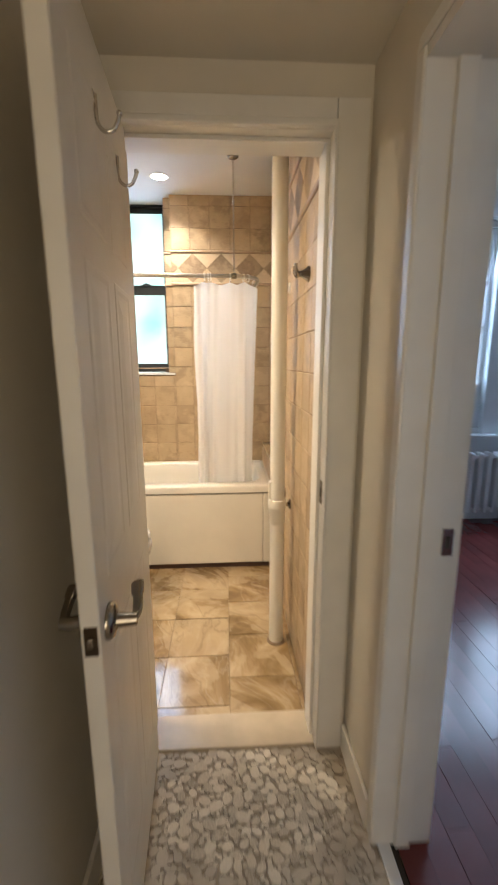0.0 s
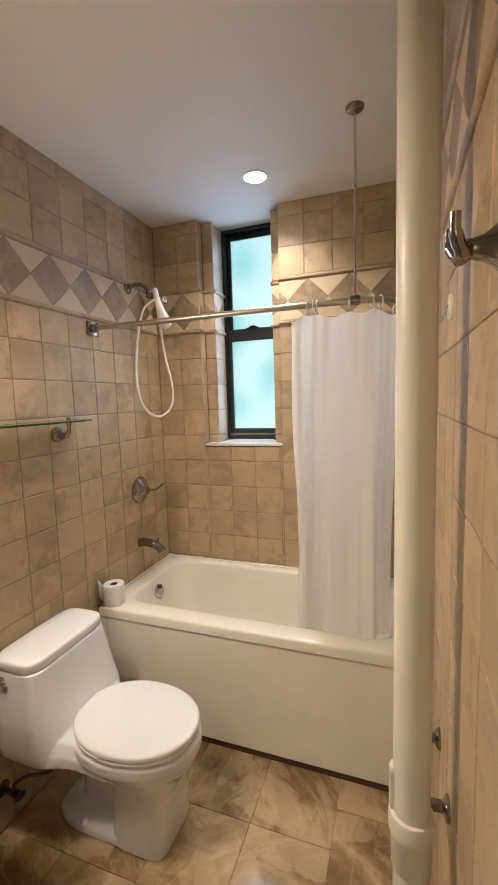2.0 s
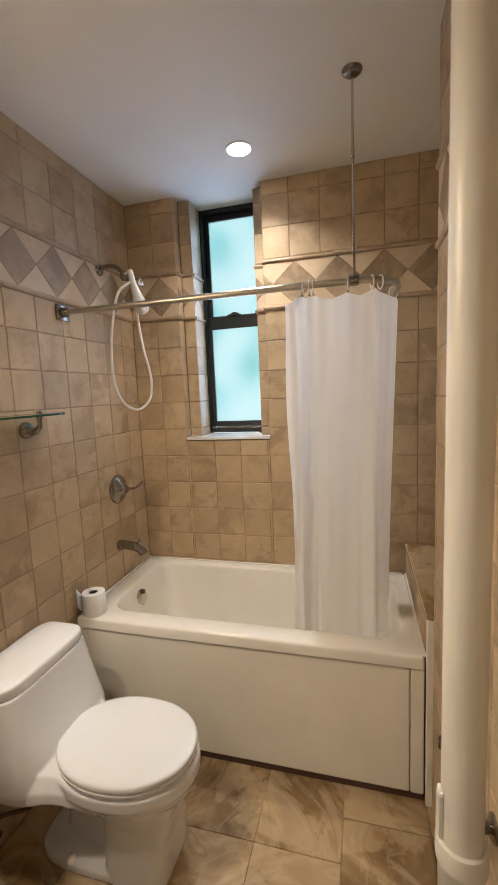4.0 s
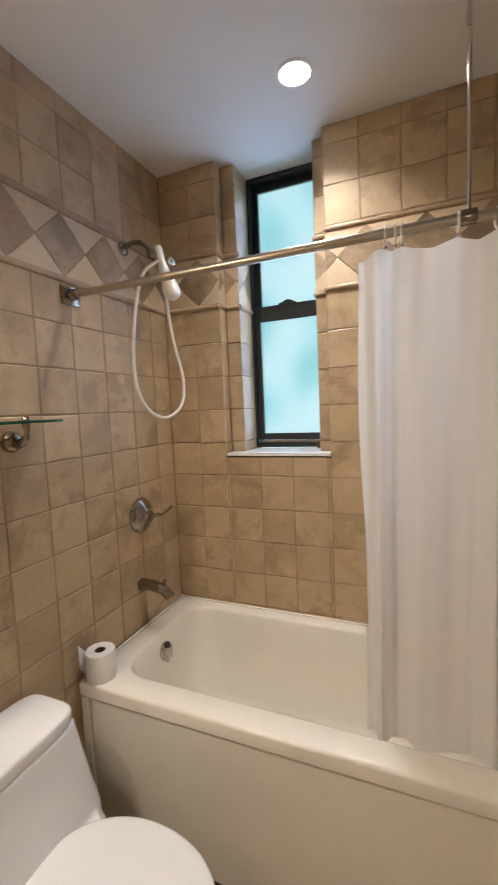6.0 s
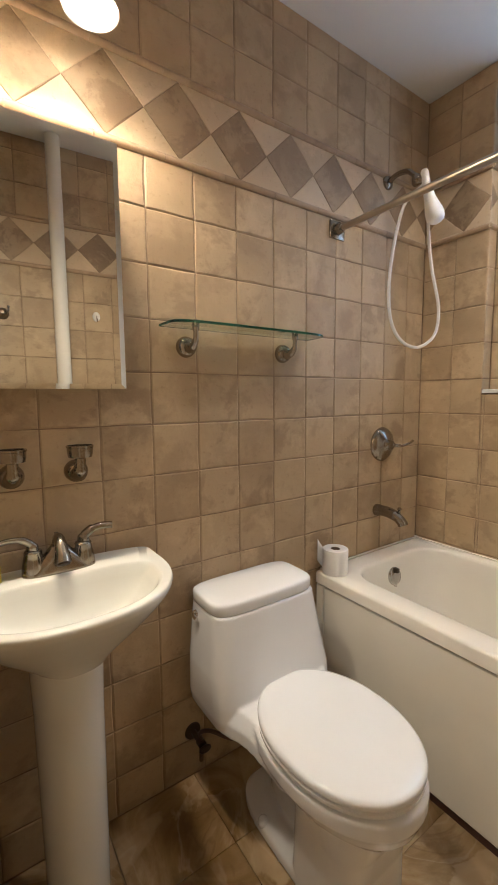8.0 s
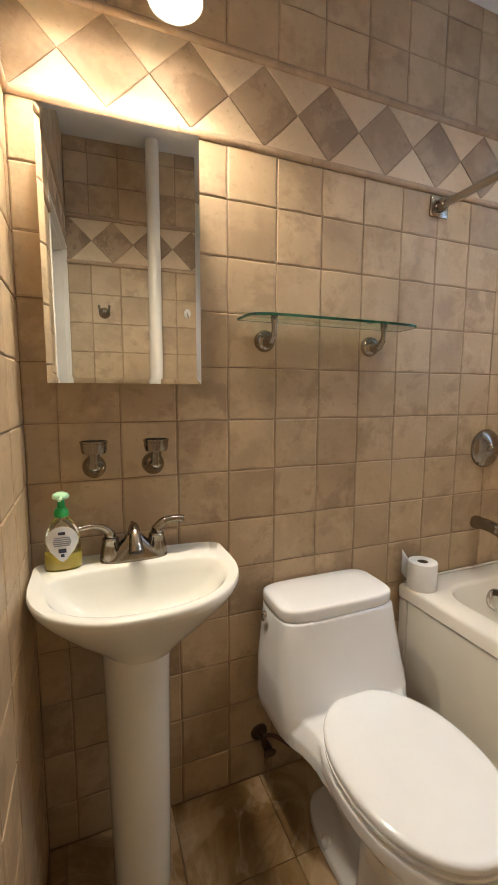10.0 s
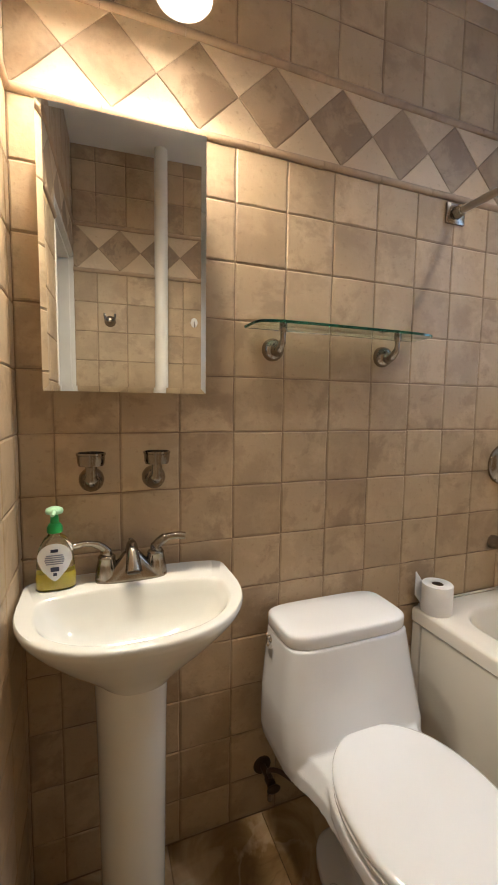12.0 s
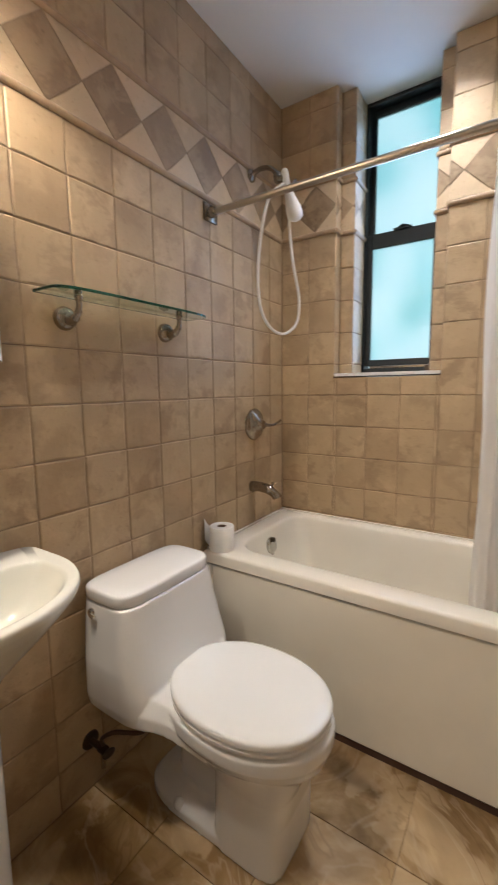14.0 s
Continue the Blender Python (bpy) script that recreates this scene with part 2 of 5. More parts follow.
GREEN_GLASS = glassy("shelf_glass", (0.80, 0.95, 0.88), 0.02)
GREEN_EDGE = glassy("shelf_edge_glass", (0.03, 0.34, 0.23), 0.18)
CLEAR = glassy("clear_plastic", (0.95, 0.97, 0.95), 0.05)
SOAP = glassy("yellow_soap", (0.95, 0.80, 0.10), 0.05, 1.35)
SOAP.node_tree.nodes["Principled BSDF"].inputs["Transmission Weight"].default_value = 0.3
SADDLE = plain("cream_stone", (0.60, 0.50, 0.37), 0.22, vary=0.1, scale=9, grain=90, relief=0.05)
SHADE = plain("frosted_white_shade", (0.34, 0.33, 0.31), 0.35, vary=0.02, relief=0.0)
def shade_translucency():
    t = SHADE.node_tree
    tr = add(t, "ShaderNodeBsdfTranslucent", Color=(0.8, 0.76, 0.68, 1))
    mx = add(t, "ShaderNodeMixShader")
    mx.inputs[0].default_value = 0.3
    t.links.new(t.nodes["Principled BSDF"].outputs[0], mx.inputs[1])
    t.links.new(tr.outputs[0], mx.inputs[2])
    t.links.new(mx.outputs[0], t.nodes["Material Output"].inputs[0])


shade_translucency()
BULB = emitter("bulb", (1.0, 0.86, 0.64), 10.0)
LENS = emitter("downlight_lens", (1.0, 0.93, 0.80), 14.0)
CLOTH = plain("white_cloth", (0.91, 0.90, 0.895), 0.75, vary=0.02, scale=5, grain=350, relief=0.15)


def cloth_translucency():
    t = CLOTH.node_tree
    s = t.nodes["Principled BSDF"]
    tr = add(t, "ShaderNodeBsdfTranslucent", Color=(0.90, 0.89, 0.88, 1))
    mx = add(t, "ShaderNodeMixShader")
    mx.inputs[0].default_value = 0.46
    t.links.new(s.outputs[0], mx.inputs[1])
    t.links.new(tr.outputs[0], mx.inputs[2])
    t.links.new(mx.outputs[0], t.nodes["Material Output"].inputs[0])


cloth_translucency()
SKYGLOW = glowing("outside_glow", [(0.34, (0.08, 0.48, 0.50)), (0.42, (0.24, 0.72, 0.74)), (0.50, (0.86, 1.0, 1.0))], 0.78, 2.4, (1.4, 1, 0.9))
LEAFGLOW = glowing("outside_trees", [(0.40, (0.10, 0.24, 0.09)), (0.50, (0.34, 0.55, 0.30)), (0.58, (0.70, 0.92, 1.0))], 0.9, 5.0)


# ---- mesh helpers ----
def part(name, bm, material, parent=None, label="", smooth=False, modifiers=()):
    """Links a bmesh as one mesh object, under a thing or a part when one is given."""
    bmesh.ops.recalc_face_normals(bm, faces=bm.faces)
    me = bpy.data.meshes.new(name)
    bm.to_mesh(me)
    bm.free()
    me.materials.append(material)
    if smooth:
        for p in me.polygons:
            p.use_smooth = True
        me.set_sharp_from_angle(angle=radians(50))
    ob = new(name, me)
    if parent:
        ob.parent = parent
        ob.matrix_parent_inverse = base_of(parent).inverted()
    for kind, values in modifiers:
        md = ob.modifiers.new(kind.lower(), kind)
        for k, v in values.items():
            if k == "width":
                md.width = v
            elif k == "thickness":
                md.thickness = v
            elif k == "voxel_size":
                md.voxel_size = v
            elif k == "iterations":
                md.iterations = v
            elif k == "factor":
                md.factor = v
            elif k == "levels":
                md.levels = md.render_levels = v
    return tagged(ob, label=label)


def base_of(ob):
    m = ob.matrix_basis.copy()
    return base_of(ob.parent) @ ob.matrix_parent_inverse @ m if ob.parent else m


def thing(name, x, y, z, label, category, group=""):
    ob = new(name)
    ob.empty_display_size = 0.05
    ob.matrix_basis = Matrix.Translation((x, y, z))
    return tagged(ob, label, category, group)


def box(bm, x0, x1, y0, y1, z0, z1, bevel=0.0, segments=2):
    r = bmesh.ops.create_cube(bm, size=1.0, matrix=Matrix.LocRotScale(((x0 + x1) / 2, (y0 + y1) / 2, (z0 + z1) / 2), None, (x1 - x0, y1 - y0, z1 - z0)))
    if bevel:
        edges = {e for v in r["verts"] for e in v.link_edges}
        bmesh.ops.bevel(bm, geom=list(edges), offset=bevel, segments=segments, affect="EDGES", profile=0.5)
    return bm


def boxed(*a, **k):
    return box(bmesh.new(), *a, **k)


def loft(bm, rings, cap_first=True, cap_last=True):
    """Rings of points, each of the same count, skinned in order."""
    rows = [[bm.verts.new(p) for p in ring] for ring in rings]
    n = len(rows[0])
    for a, b in zip(rows, rows[1:]):
        for i in range(n):
            bm.faces.new((a[i], a[(i + 1) % n], b[(i + 1) % n], b[i]))
    if cap_first:
        bm.faces.new(rows[0][::-1])
    if cap_last:
        bm.faces.new(rows[-1])
    return bm


def lathe(bm, m, profile, n=32, cap=True):
    """Profile of (radius, height) turned about the z axis of the pose m."""
    rings = [[m @ Vector((r * math.cos(2 * math.pi * i / n), r * math.sin(2 * math.pi * i / n), h)) for i in range(n)] for r, h in profile]
    return loft(bm, rings, cap, cap)


def turned(m, profile, n=32, cap=True):
    return lathe(bmesh.new(), m, profile, n, cap)


def smooth_path(points, steps=6):
    """Catmull-Rom through the points."""
    p = [Vector(q) for q in points]
    p = [2 * p[0] - p[1]] + p + [2 * p[-1] - p[-2]]
    out = []
    for i in range(1, len(p) - 2):
        for s in range(steps):
            u = s / steps
            a, b, c, d = p[i - 1], p[i], p[i + 1], p[i + 2]
            out.append(0.5 * ((2 * b) + (c - a) * u + (2 * a - 5 * b + 4 * c - d) * u * u + (3 * b - a - 3 * c + d) * u ** 3))
    return out + [p[-2]]


def tube(bm, points, radius, n=12, flat=1.0):
    """A round bar along points; radius is a number or one for each point."""
    pts = [Vector(q) for q in points]
    rings, side = [], None
    for i, q in enumerate(pts):
        d = (pts[min(i + 1, len(pts) - 1)] - pts[max(i - 1, 0)]).normalized()
        if side is None:
            side = d.orthogonal().normalized()
        side = (side - d * side.dot(d)).normalized()
        up = d.cross(side)
        r = radius[i] if isinstance(radius, (list, tuple)) else radius
        rings.append([q + r * (math.cos(2 * math.pi * k / n) * side + flat * math.sin(2 * math.pi * k / n) * up) for k in range(n)])
    return loft(bm, rings)


def tubed(points, radius, n=12, flat=1.0):
    return tube(bmesh.new(), points, radius, n, flat)


def ball(bm, x, y, z, r, sx=1, sy=1, sz=1):
    bmesh.ops.create_uvsphere(bm, u_segments=20, v_segments=12, radius=r, matrix=Matrix.LocRotScale((x, y, z), None, (sx, sy, sz)))
    return bm


def rounded(x0, x1, y0, y1, r, z, n=8):
    """A ring round a rectangle with round corners."""
    ring = []
    for cx, cy, a in ((x1 - r, y1 - r, 0), (x0 + r, y1 - r, 90), (x0 + r, y0 + r, 180), (x1 - r, y0 + r, 270)):
        for i in range(n + 1):
            t = radians(a + 90 * i / n)
            ring.append((cx + r * math.cos(t), cy + r * math.sin(t), z))
    return ring


def oval(cx, cy, a, b, z, p=2.0, n=48, back=None):
    """A super-ellipse ring; back: another half length for the side towards the wall."""
    ring = []
    for i in range(n):
        t = 2 * math.pi * i / n
        c, s = math.cos(t), math.sin(t)
        u = math.copysign(abs(c) ** (2 / p), c)
        v = math.copysign(abs(s) ** (2 / p), s)
        ring.append((cx + (a if u > 0 or back is None else back) * u, cy + b * v, z))
    return ring


def structure(name, bm, material, label="", category=""):
    return tagged(part(name, bm, material), label, category, kind="structure")


ACROSS_X = Matrix.Rotation(radians(90), 4, "Y")       # local z to world x
EAST, SOUTH_Y, BATH_N, CEIL = 1.513, 1.60, 3.535, 2.66
HALL_N, HALL_E, HALL_W, HALL_CEIL = 1.46, 1.62, 0.80, 2.25
DOOR_L, DOOR_R, DOOR_TOP = 0.885, 1.51, 2.085

# ---- structure: bathroom shell ----
WALL_T = 0.0032                                        # tile thickness: the shell lies behind the tile faces
floor = structure("floor", boxed(-0.1, 2.05, SOUTH_Y, BATH_N + 0.1, -0.12, -0.008), FLOOR_GROUT, "tan and cream marbled square floor tiles, polished", "floor")
wall_west = structure("wall_west", boxed(-0.12, -WALL_T, SOUTH_Y - 0.14, BATH_N + 0.3, -0.12, CEIL + 0.1), GROUT, "beige stone-look tiled wall with a diamond border", "wall")
bm = boxed(-WALL_T, 0.296 - WALL_T, BATH_N + WALL_T, 3.82, -0.1, CEIL + 0.1)
box(bm, 0.785 + WALL_T, 2.05, BATH_N + WALL_T, 3.82, -0.1, CEIL + 0.1)
box(bm, 0.296 - WALL_T, 0.785 + WALL_T, BATH_N + WALL_T, 3.82, -0.1, 1.325)
box(bm, 0.296 - WALL_T, 0.365 - WALL_T, 3.60 + WALL_T, 3.82, 1.325, CEIL + 0.1)
box(bm, 0.727 + WALL_T, 0.785 + WALL_T, 3.60 + WALL_T, 3.82, 1.325, CEIL + 0.1)
wall_north = structure("wall_north", bm, GROUT, "beige tiled wall round a narrow deep-set window", "wall")
bm = boxed(EAST + WALL_T, 1.80, SOUTH_Y, 2.83 - WALL_T, -0.1, CEIL + 0.1)
box(bm, 1.95 + WALL_T, 2.05, 2.83 - WALL_T, BATH_N + WALL_T, -0.1, CEIL + 0.1)
box(bm, 1.80, 2.05, 2.70, 2.83 - WALL_T, -0.1, CEIL + 0.1)
wall_east = structure("wall_east", bm, GROUT, "beige tiled wall behind a painted pipe", "wall")
bm = boxed(-WALL_T, DOOR_L - 0.02, HALL_N, SOUTH_Y - WALL_T, -0.1, CEIL + 0.1)
box(bm, DOOR_L - 0.02, EAST + WALL_T, HALL_N, SOUTH_Y - WALL_T, DOOR_TOP + 0.02, CEIL + 0.1)
box(bm, DOOR_R + 0.02, 1.80, HALL_N, SOUTH_Y - 0.004, -0.1, CEIL + 0.1)
wall_south = structure("wall_south", bm, GROUT, "beige tiled wall with the bathroom doorway", "wall")
structure("ceiling", boxed(-0.1, 2.05, HALL_N, 3.84, CEIL, CEIL + 0.1), CEILING, "smooth white painted ceiling", "ceiling")

# ---- structure: hall and the room beside it ----
structure("hall_ceiling", boxed(HALL_W - 0.1, HALL_E + 0.17, -1.6, HALL_N - 0.012, HALL_CEIL, HALL_CEIL + 0.1), PLASTER, "low cream painted hall ceiling", "ceiling")
structure("hall_wall_west", boxed(HALL_W - 0.1, HALL_W, -1.6, HALL_N - 0.012, -0.1, HALL_CEIL), PLASTER, "cream painted hall wall", "wall")
# unseen end wall; its opening is added for the fill light
bm = boxed(HALL_W, 0.88, -1.7, -1.6, -0.1, HALL_CEIL)
box(bm, 1.54, HALL_E, -1.7, -1.6, -0.1, HALL_CEIL)
box(bm, 0.88, 1.54, -1.7, -1.6, -0.1, 0.58)
box(bm, 0.88, 1.54, -1.7, -1.6, 2.12, HALL_CEIL)
structure("hall_wall_south", bm, PLASTER, "cream painted hall wall with a window", "wall")
bm = boxed(HALL_W - 0.1, DOOR_L - 0.02, HALL_N - 0.012, HALL_N - 0.001, -0.1, 2.5)
box(bm, DOOR_L - 0.02, DOOR_R + 0.02, HALL_N - 0.012, HALL_N - 0.001, DOOR_TOP + 0.02, 2.5)
box(bm, DOOR_R + 0.02, HALL_E + 0.17, HALL_N - 0.012, HALL_N - 0.001, -0.1, 2.5)
structure("hall_wall_north", bm, PLASTER, "cream painted wall over the bathroom doorway", "wall")
bm = boxed(HALL_E, HALL_E + 0.166, 1.13, HALL_N - 0.012, -0.1, HALL_CEIL)
box(bm, HALL_E, HALL_E + 0.166, -1.7, 0.30, -0.1, HALL_CEIL)
box(bm, HALL_E, HALL_E + 0.166, 0.30, 1.13, 2.08, HALL_CEIL)
structure("hall_wall_east", bm, PLASTER, "cream painted hall wall with a doorway to the next room", "wall")
hall_floor = structure("hall_floor", boxed(HALL_W - 0.1, HALL_E + 0.02, -1.7, HALL_N, -0.1, -0.010), PEBBLE_GROUT, "mosaic floor of flat grey and beige pebbles", "floor")
saddle = structure("door_saddle", boxed(DOOR_L - 0.02, DOOR_R + 0.012, HALL_N - 0.01, SOUTH_Y + 0.004, -0.06, 0.006, 0.003), SADDLE, "cream marble saddle in the bathroom doorway", "threshold")
structure("room_saddle", boxed(HALL_E + 0.012, HALL_E + 0.05, 0.31, 1.12, -0.06, 0.004, 0.003), SILL, "white marble strip between pebble and wood floors", "threshold")

# plain closing walls of the next room
bm = boxed(1.787, 1.80, HALL_N, 3.72, -0.1, 2.75)
box(bm, 1.80, 2.05, 3.62, 3.74, -0.1, 2.75)
structure("room_wall_west", bm, ROOM_WALL, "white painted wall", "wall")
structure("room_wall_south", boxed(1.77, 6.0, -1.8, -1.7, -0.1, 2.75), ROOM_WALL, "white painted wall", "wall")
structure("room_wall_east", boxed(6.0, 6.1, -1.8, 3.8, -0.1, 2.75), ROOM_WALL, "white painted wall", "wall")
structure("room_ceiling", boxed(1.72, 6.1, -1.8, 3.8, 2.75, 2.85), ROOM_WALL, "white painted ceiling", "ceiling")
RW0, RW1 = 2.50, 4.50
bm = boxed(2.05, RW0, 3.62, 3.80, -0.1, 2.75)
box(bm, RW1, 6.0, 3.62, 3.80, -0.1, 2.75)
box(bm, RW0, RW1, 3.62, 3.80, -0.1, 0.80)
box(bm, RW0, RW1, 3.62, 3.80, 2.55, 2.75)
structure("room_wall_north", bm, ROOM_WALL, "white painted wall with a tall window", "wall")
room_floor = structure("room_floor", boxed(HALL_E + 0.05, 6.0, -1.8, 3.62, -0.1, -0.010), DARK, "dark red polished wood floor", "floor")


# ---- doors and trim ----
def door_lining():
    bm = boxed(DOOR_L - 0.02, DOOR_L, HALL_N - 0.014, SOUTH_Y + 0.002, 0.0, DOOR_TOP)
    box(bm, DOOR_R, DOOR_R + 0.02, HALL_N - 0.014, SOUTH_Y + 0.002, 0.0, DOOR_TOP)
    box(bm, DOOR_L - 0.02, DOOR_R + 0.02, HALL_N - 0.014, SOUTH_Y + 0.002, DOOR_TOP, DOOR_TOP + 0.02)
    frame_ob = structure("door_frame", bm, PAINT, "white gloss painted bathroom door frame", "door frame")
    stop = boxed(DOOR_R - 0.012, DOOR_R, HALL_N + 0.028, SOUTH_Y - 0.02, 0.006, DOOR_TOP - 0.012, 0.002)
    box(stop, DOOR_L + 0.0, DOOR_L + 0.012, HALL_N + 0.028, SOUTH_Y - 0.02, 0.006, DOOR_TOP - 0.012, 0.002)
    box(stop, DOOR_L, DOOR_R, HALL_N + 0.028, SOUTH_Y - 0.02, DOOR_TOP - 0.012, DOOR_TOP, 0.002)
    part("door_stop", stop, PAINT, frame_ob)
    part("strike_plate", boxed(DOOR_R - 0.0025, DOOR_R + 0.001, HALL_N - 0.010, HALL_N + 0.020, 0.965, 1.045, 0.001), NICKEL, frame_ob, "nickel strike plate")
    # dark patch on the plate for the shade inside the latch hole; nothing is cut
    part("strike_hole", boxed(DOOR_R - 0.0032, DOOR_R - 0.0022, HALL_N - 0.001, HALL_N + 0.012, 0.99, 1.02), DARK, frame_ob)
    # casing on the hall side: a flat board with a raised bead at the opening
    c = boxed(DOOR_R + 0.006, HALL_E - 0.012, HALL_N - 0.030, HALL_N - 0.012, 0.0, DOOR_TOP + 0.075, 0.003)
    part("casing_side", c, PAINT, frame_ob)
    part("casing_head", boxed(HALL_W + 0.004, DOOR_R + 0.005, HALL_N - 0.029, HALL_N - 0.012, DOOR_TOP + 0.021, DOOR_TOP + 0.0748, 0.003), PAINT, frame_ob)
    part("casing_side", boxed(DOOR_R, DOOR_R + 0.010, HALL_N - 0.036, HALL_N - 0.012, 0.0, DOOR_TOP + 0.008, 0.004), PAINT, frame_ob)
    part("casing_head", boxed(HALL_W + 0.004, DOOR_R + 0.010, HALL_N - 0.036, HALL_N - 0.012, DOOR_TOP, DOOR_TOP + 0.020, 0.004), PAINT, frame_ob)
    part("casing_side", boxed(DOOR_L - 0.08, DOOR_L - 0.004, HALL_N - 0.028, HALL_N - 0.012, 0.0, DOOR_TOP, 0.003), PAINT, frame_ob)


door_lining()


def room_doorway():
    bm = boxed(HALL_E - 0.004, HALL_E + 0.172, 1.105, 1.13, 0.0, 2.08)
    box(bm, HALL_E - 0.004, HALL_E + 0.172, 0.30, 0.325, 0.0, 2.08)
    box(bm, HALL_E - 0.004, HALL_E + 0.172, 0.30, 1.13, 2.055, 2.08)
    f = structure("room_door_frame", bm, PAINT, "white painted frame of the doorway to the next room", "door frame")
    part("door_stop", boxed(HALL_E + 0.06, HALL_E + 0.105, 1.093, 1.105, 0.0, 2.055, 0.002), PAINT, f)
    part("strike_plate", boxed(HALL_E + 0.122, HALL_E + 0.152, 1.1015, 1.106, 0.945, 1.02, 0.001), STEEL, f, "steel strike plate")
    # the hole's shade again, as a dark patch laid on the plate
    part("strike_hole", boxed(HALL_E + 0.131, HALL_E + 0.143, 1.1008, 1.1018, 0.965, 1.0), DARK, f)
    for y, d in ((1.105, 1), (0.325, -1)):
        part("casing_bead", boxed(HALL_E - 0.012, HALL_E, min(y, y + d * 0.022), max(y, y + d * 0.022), 0.0, 2.08, 0.006), PAINT, f)
        part("casing_bead", boxed(HALL_E - 0.008, HALL_E, min(y + d * 0.024, y + d * 0.046), max(y + d * 0.024, y + d * 0.046), 0.0, 2.10, 0.0035), PAINT, f)
    part("casing_head", boxed(HALL_E - 0.010, HALL_E, 0.29, 1.14, 2.081, 2.11, 0.004), PAINT, f)


room_doorway()
bm = boxed(HALL_E - 0.014, HALL_E, 1.152, HALL_N - 0.031, 0.0, 0.11, 0.004)
structure("baseboard", bm, PAINT, "white painted hall baseboard", "baseboard")
structure("baseboard", boxed(HALL_W, HALL_W + 0.014, -1.6, HALL_N - 0.04, 0.0, 0.11, 0.004), PAINT, "white painted hall baseboard", "baseboard")


def panel_door():
    """A six-panel door, built flat along -y from its hinge, then swung."""
    w, h, th = 0.615, 2.06, 0.036
    d = thing("door", DOOR_L + 0.018, HALL_N - 0.018, 0.012, "white gloss six-panel bathroom door standing open, nickel lever", "door")
    d.matrix_basis = pose(DOOR_L + 0.018, HALL_N - 0.018, 0.012, 0, 0, 3.3)
    bm = boxed(-th / 2, th / 2, -w, 0, 0, h, 0.002, 1)
    part("slab", bm, PAINT, d).matrix_parent_inverse = Matrix()
    rows = ((0.20, 0.84), (1.02, 1.60), (1.69, 1.93))
    for z0, z1 in rows:
        for y0, y1 in ((-w + 0.095, -w / 2 - 0.04), (-w / 2 + 0.04, -0.095)):
            for s in (1, -1):
                bm = bmesh.new()
                x = s * th / 2
                def ring(g, dx):
                    return [(x + s * dx, a, b) for a, b in ((y0 + g, z0 + g), (y1 - g, z0 + g), (y1 - g, z1 - g), (y0 + g, z1 - g))]
                loft(bm, [ring(-0.014, -0.001), ring(-0.008, 0.0018), ring(0.002, 0.0022), ring(0.012, 0.0006), ring(0.022, 0.0006), ring(0.055, 0.0032)], False, True)
                part("panel", bm, PAINT, d).matrix_parent_inverse = Matrix()
    for s in (1, -1):
        bm = turned(pose(s * th / 2, -w + 0.062, 0.925) @ (ACROSS_X if s > 0 else ACROSS_X.inverted()), [(0.036, 0), (0.036, 0.006), (0.031, 0.013), (0.015, 0.017), (0.0125, 0.05), (0.012, 0.056)])
        x = s * (th / 2 + 0.048)
        tube(bm, smooth_path([(x, -w + 0.062, 0.925), (x + s * 0.005, -w + 0.080, 0.929), (x + s * 0.004, -w + 0.102, 0.940), (x + s * 0.001, -w + 0.122, 0.955), (x - s * 0.001, -w + 0.136, 0.963)]), [0.012] * 8 + [0.013] * 8 + [0.017] * 8 + [0.011], 12, 0.7)
        part("lever_handle", bm, NICKEL, d, "brushed nickel lever handle", smooth=True).matrix_parent_inverse = Matrix()
    part("latch_plate", boxed(-0.0125, 0.0125, -w - 0.0015, -w + 0.001, 0.895, 0.955, 0.001), BRONZE_AND_SHADE, d, "dark metal latch plate").matrix_parent_inverse = Matrix()
    part("latch_bolt", boxed(-0.006, 0.006, -w - 0.009, -w, 0.915, 0.935, 0.003), NICKEL, d).matrix_parent_inverse = Matrix()
    return d


swung = panel_door()


def door_hook(y, z):
    """A J-shaped hook screwed to the door's face, given by its way along the door."""
    m = base_of(swung) @ pose(0.018, y, z)
    h = thing("door_hook", 0, 0, 0, "bent brushed steel coat hook on the white door", "coat hook", "hooks on the door")
    h.matrix_basis = m
    bm = bmesh.new()
    tube(bm, smooth_path([(0.0025, 0, 0.036), (0.003, 0, 0.014), (0.004, 0, -0.012), (0.016, 0, -0.028), (0.034, 0, -0.026), (0.044, 0, -0.010), (0.048, 0, 0.002)]), 0.0042, 10, 1.0)
    ball(bm, 0.048, 0, 0.004, 0.006)
    part("hook", bm, STEEL, h, smooth=True).matrix_parent_inverse = Matrix()
    part("plate", boxed(0.0, 0.002, -0.010, 0.010, -0.010, 0.040, 0.0008, 1), STEEL, h).matrix_parent_inverse = Matrix()


door_hook(-0.366, 1.908)
door_hook(-0.155, 1.89)


# ---- windows ----
def sash(bm, x0, x1, z0, z1, y0, y1, stile, top, bottom):
    box(bm, x0, x0 + stile, y0, y1, z0, z1, 0.003, 1)
    box(bm, x1 - stile, x1, y0, y1, z0, z1, 0.003, 1)
    box(bm, x0 + stile - 0.001, x1 - stile + 0.001, y0 + 0.001, y1 - 0.001, z0, z0 + bottom, 0.003, 1)
    box(bm, x0 + stile - 0.001, x1 - stile + 0.001, y0 + 0.001, y1 - 0.001, z1 - top, z1, 0.003, 1)
    return bm


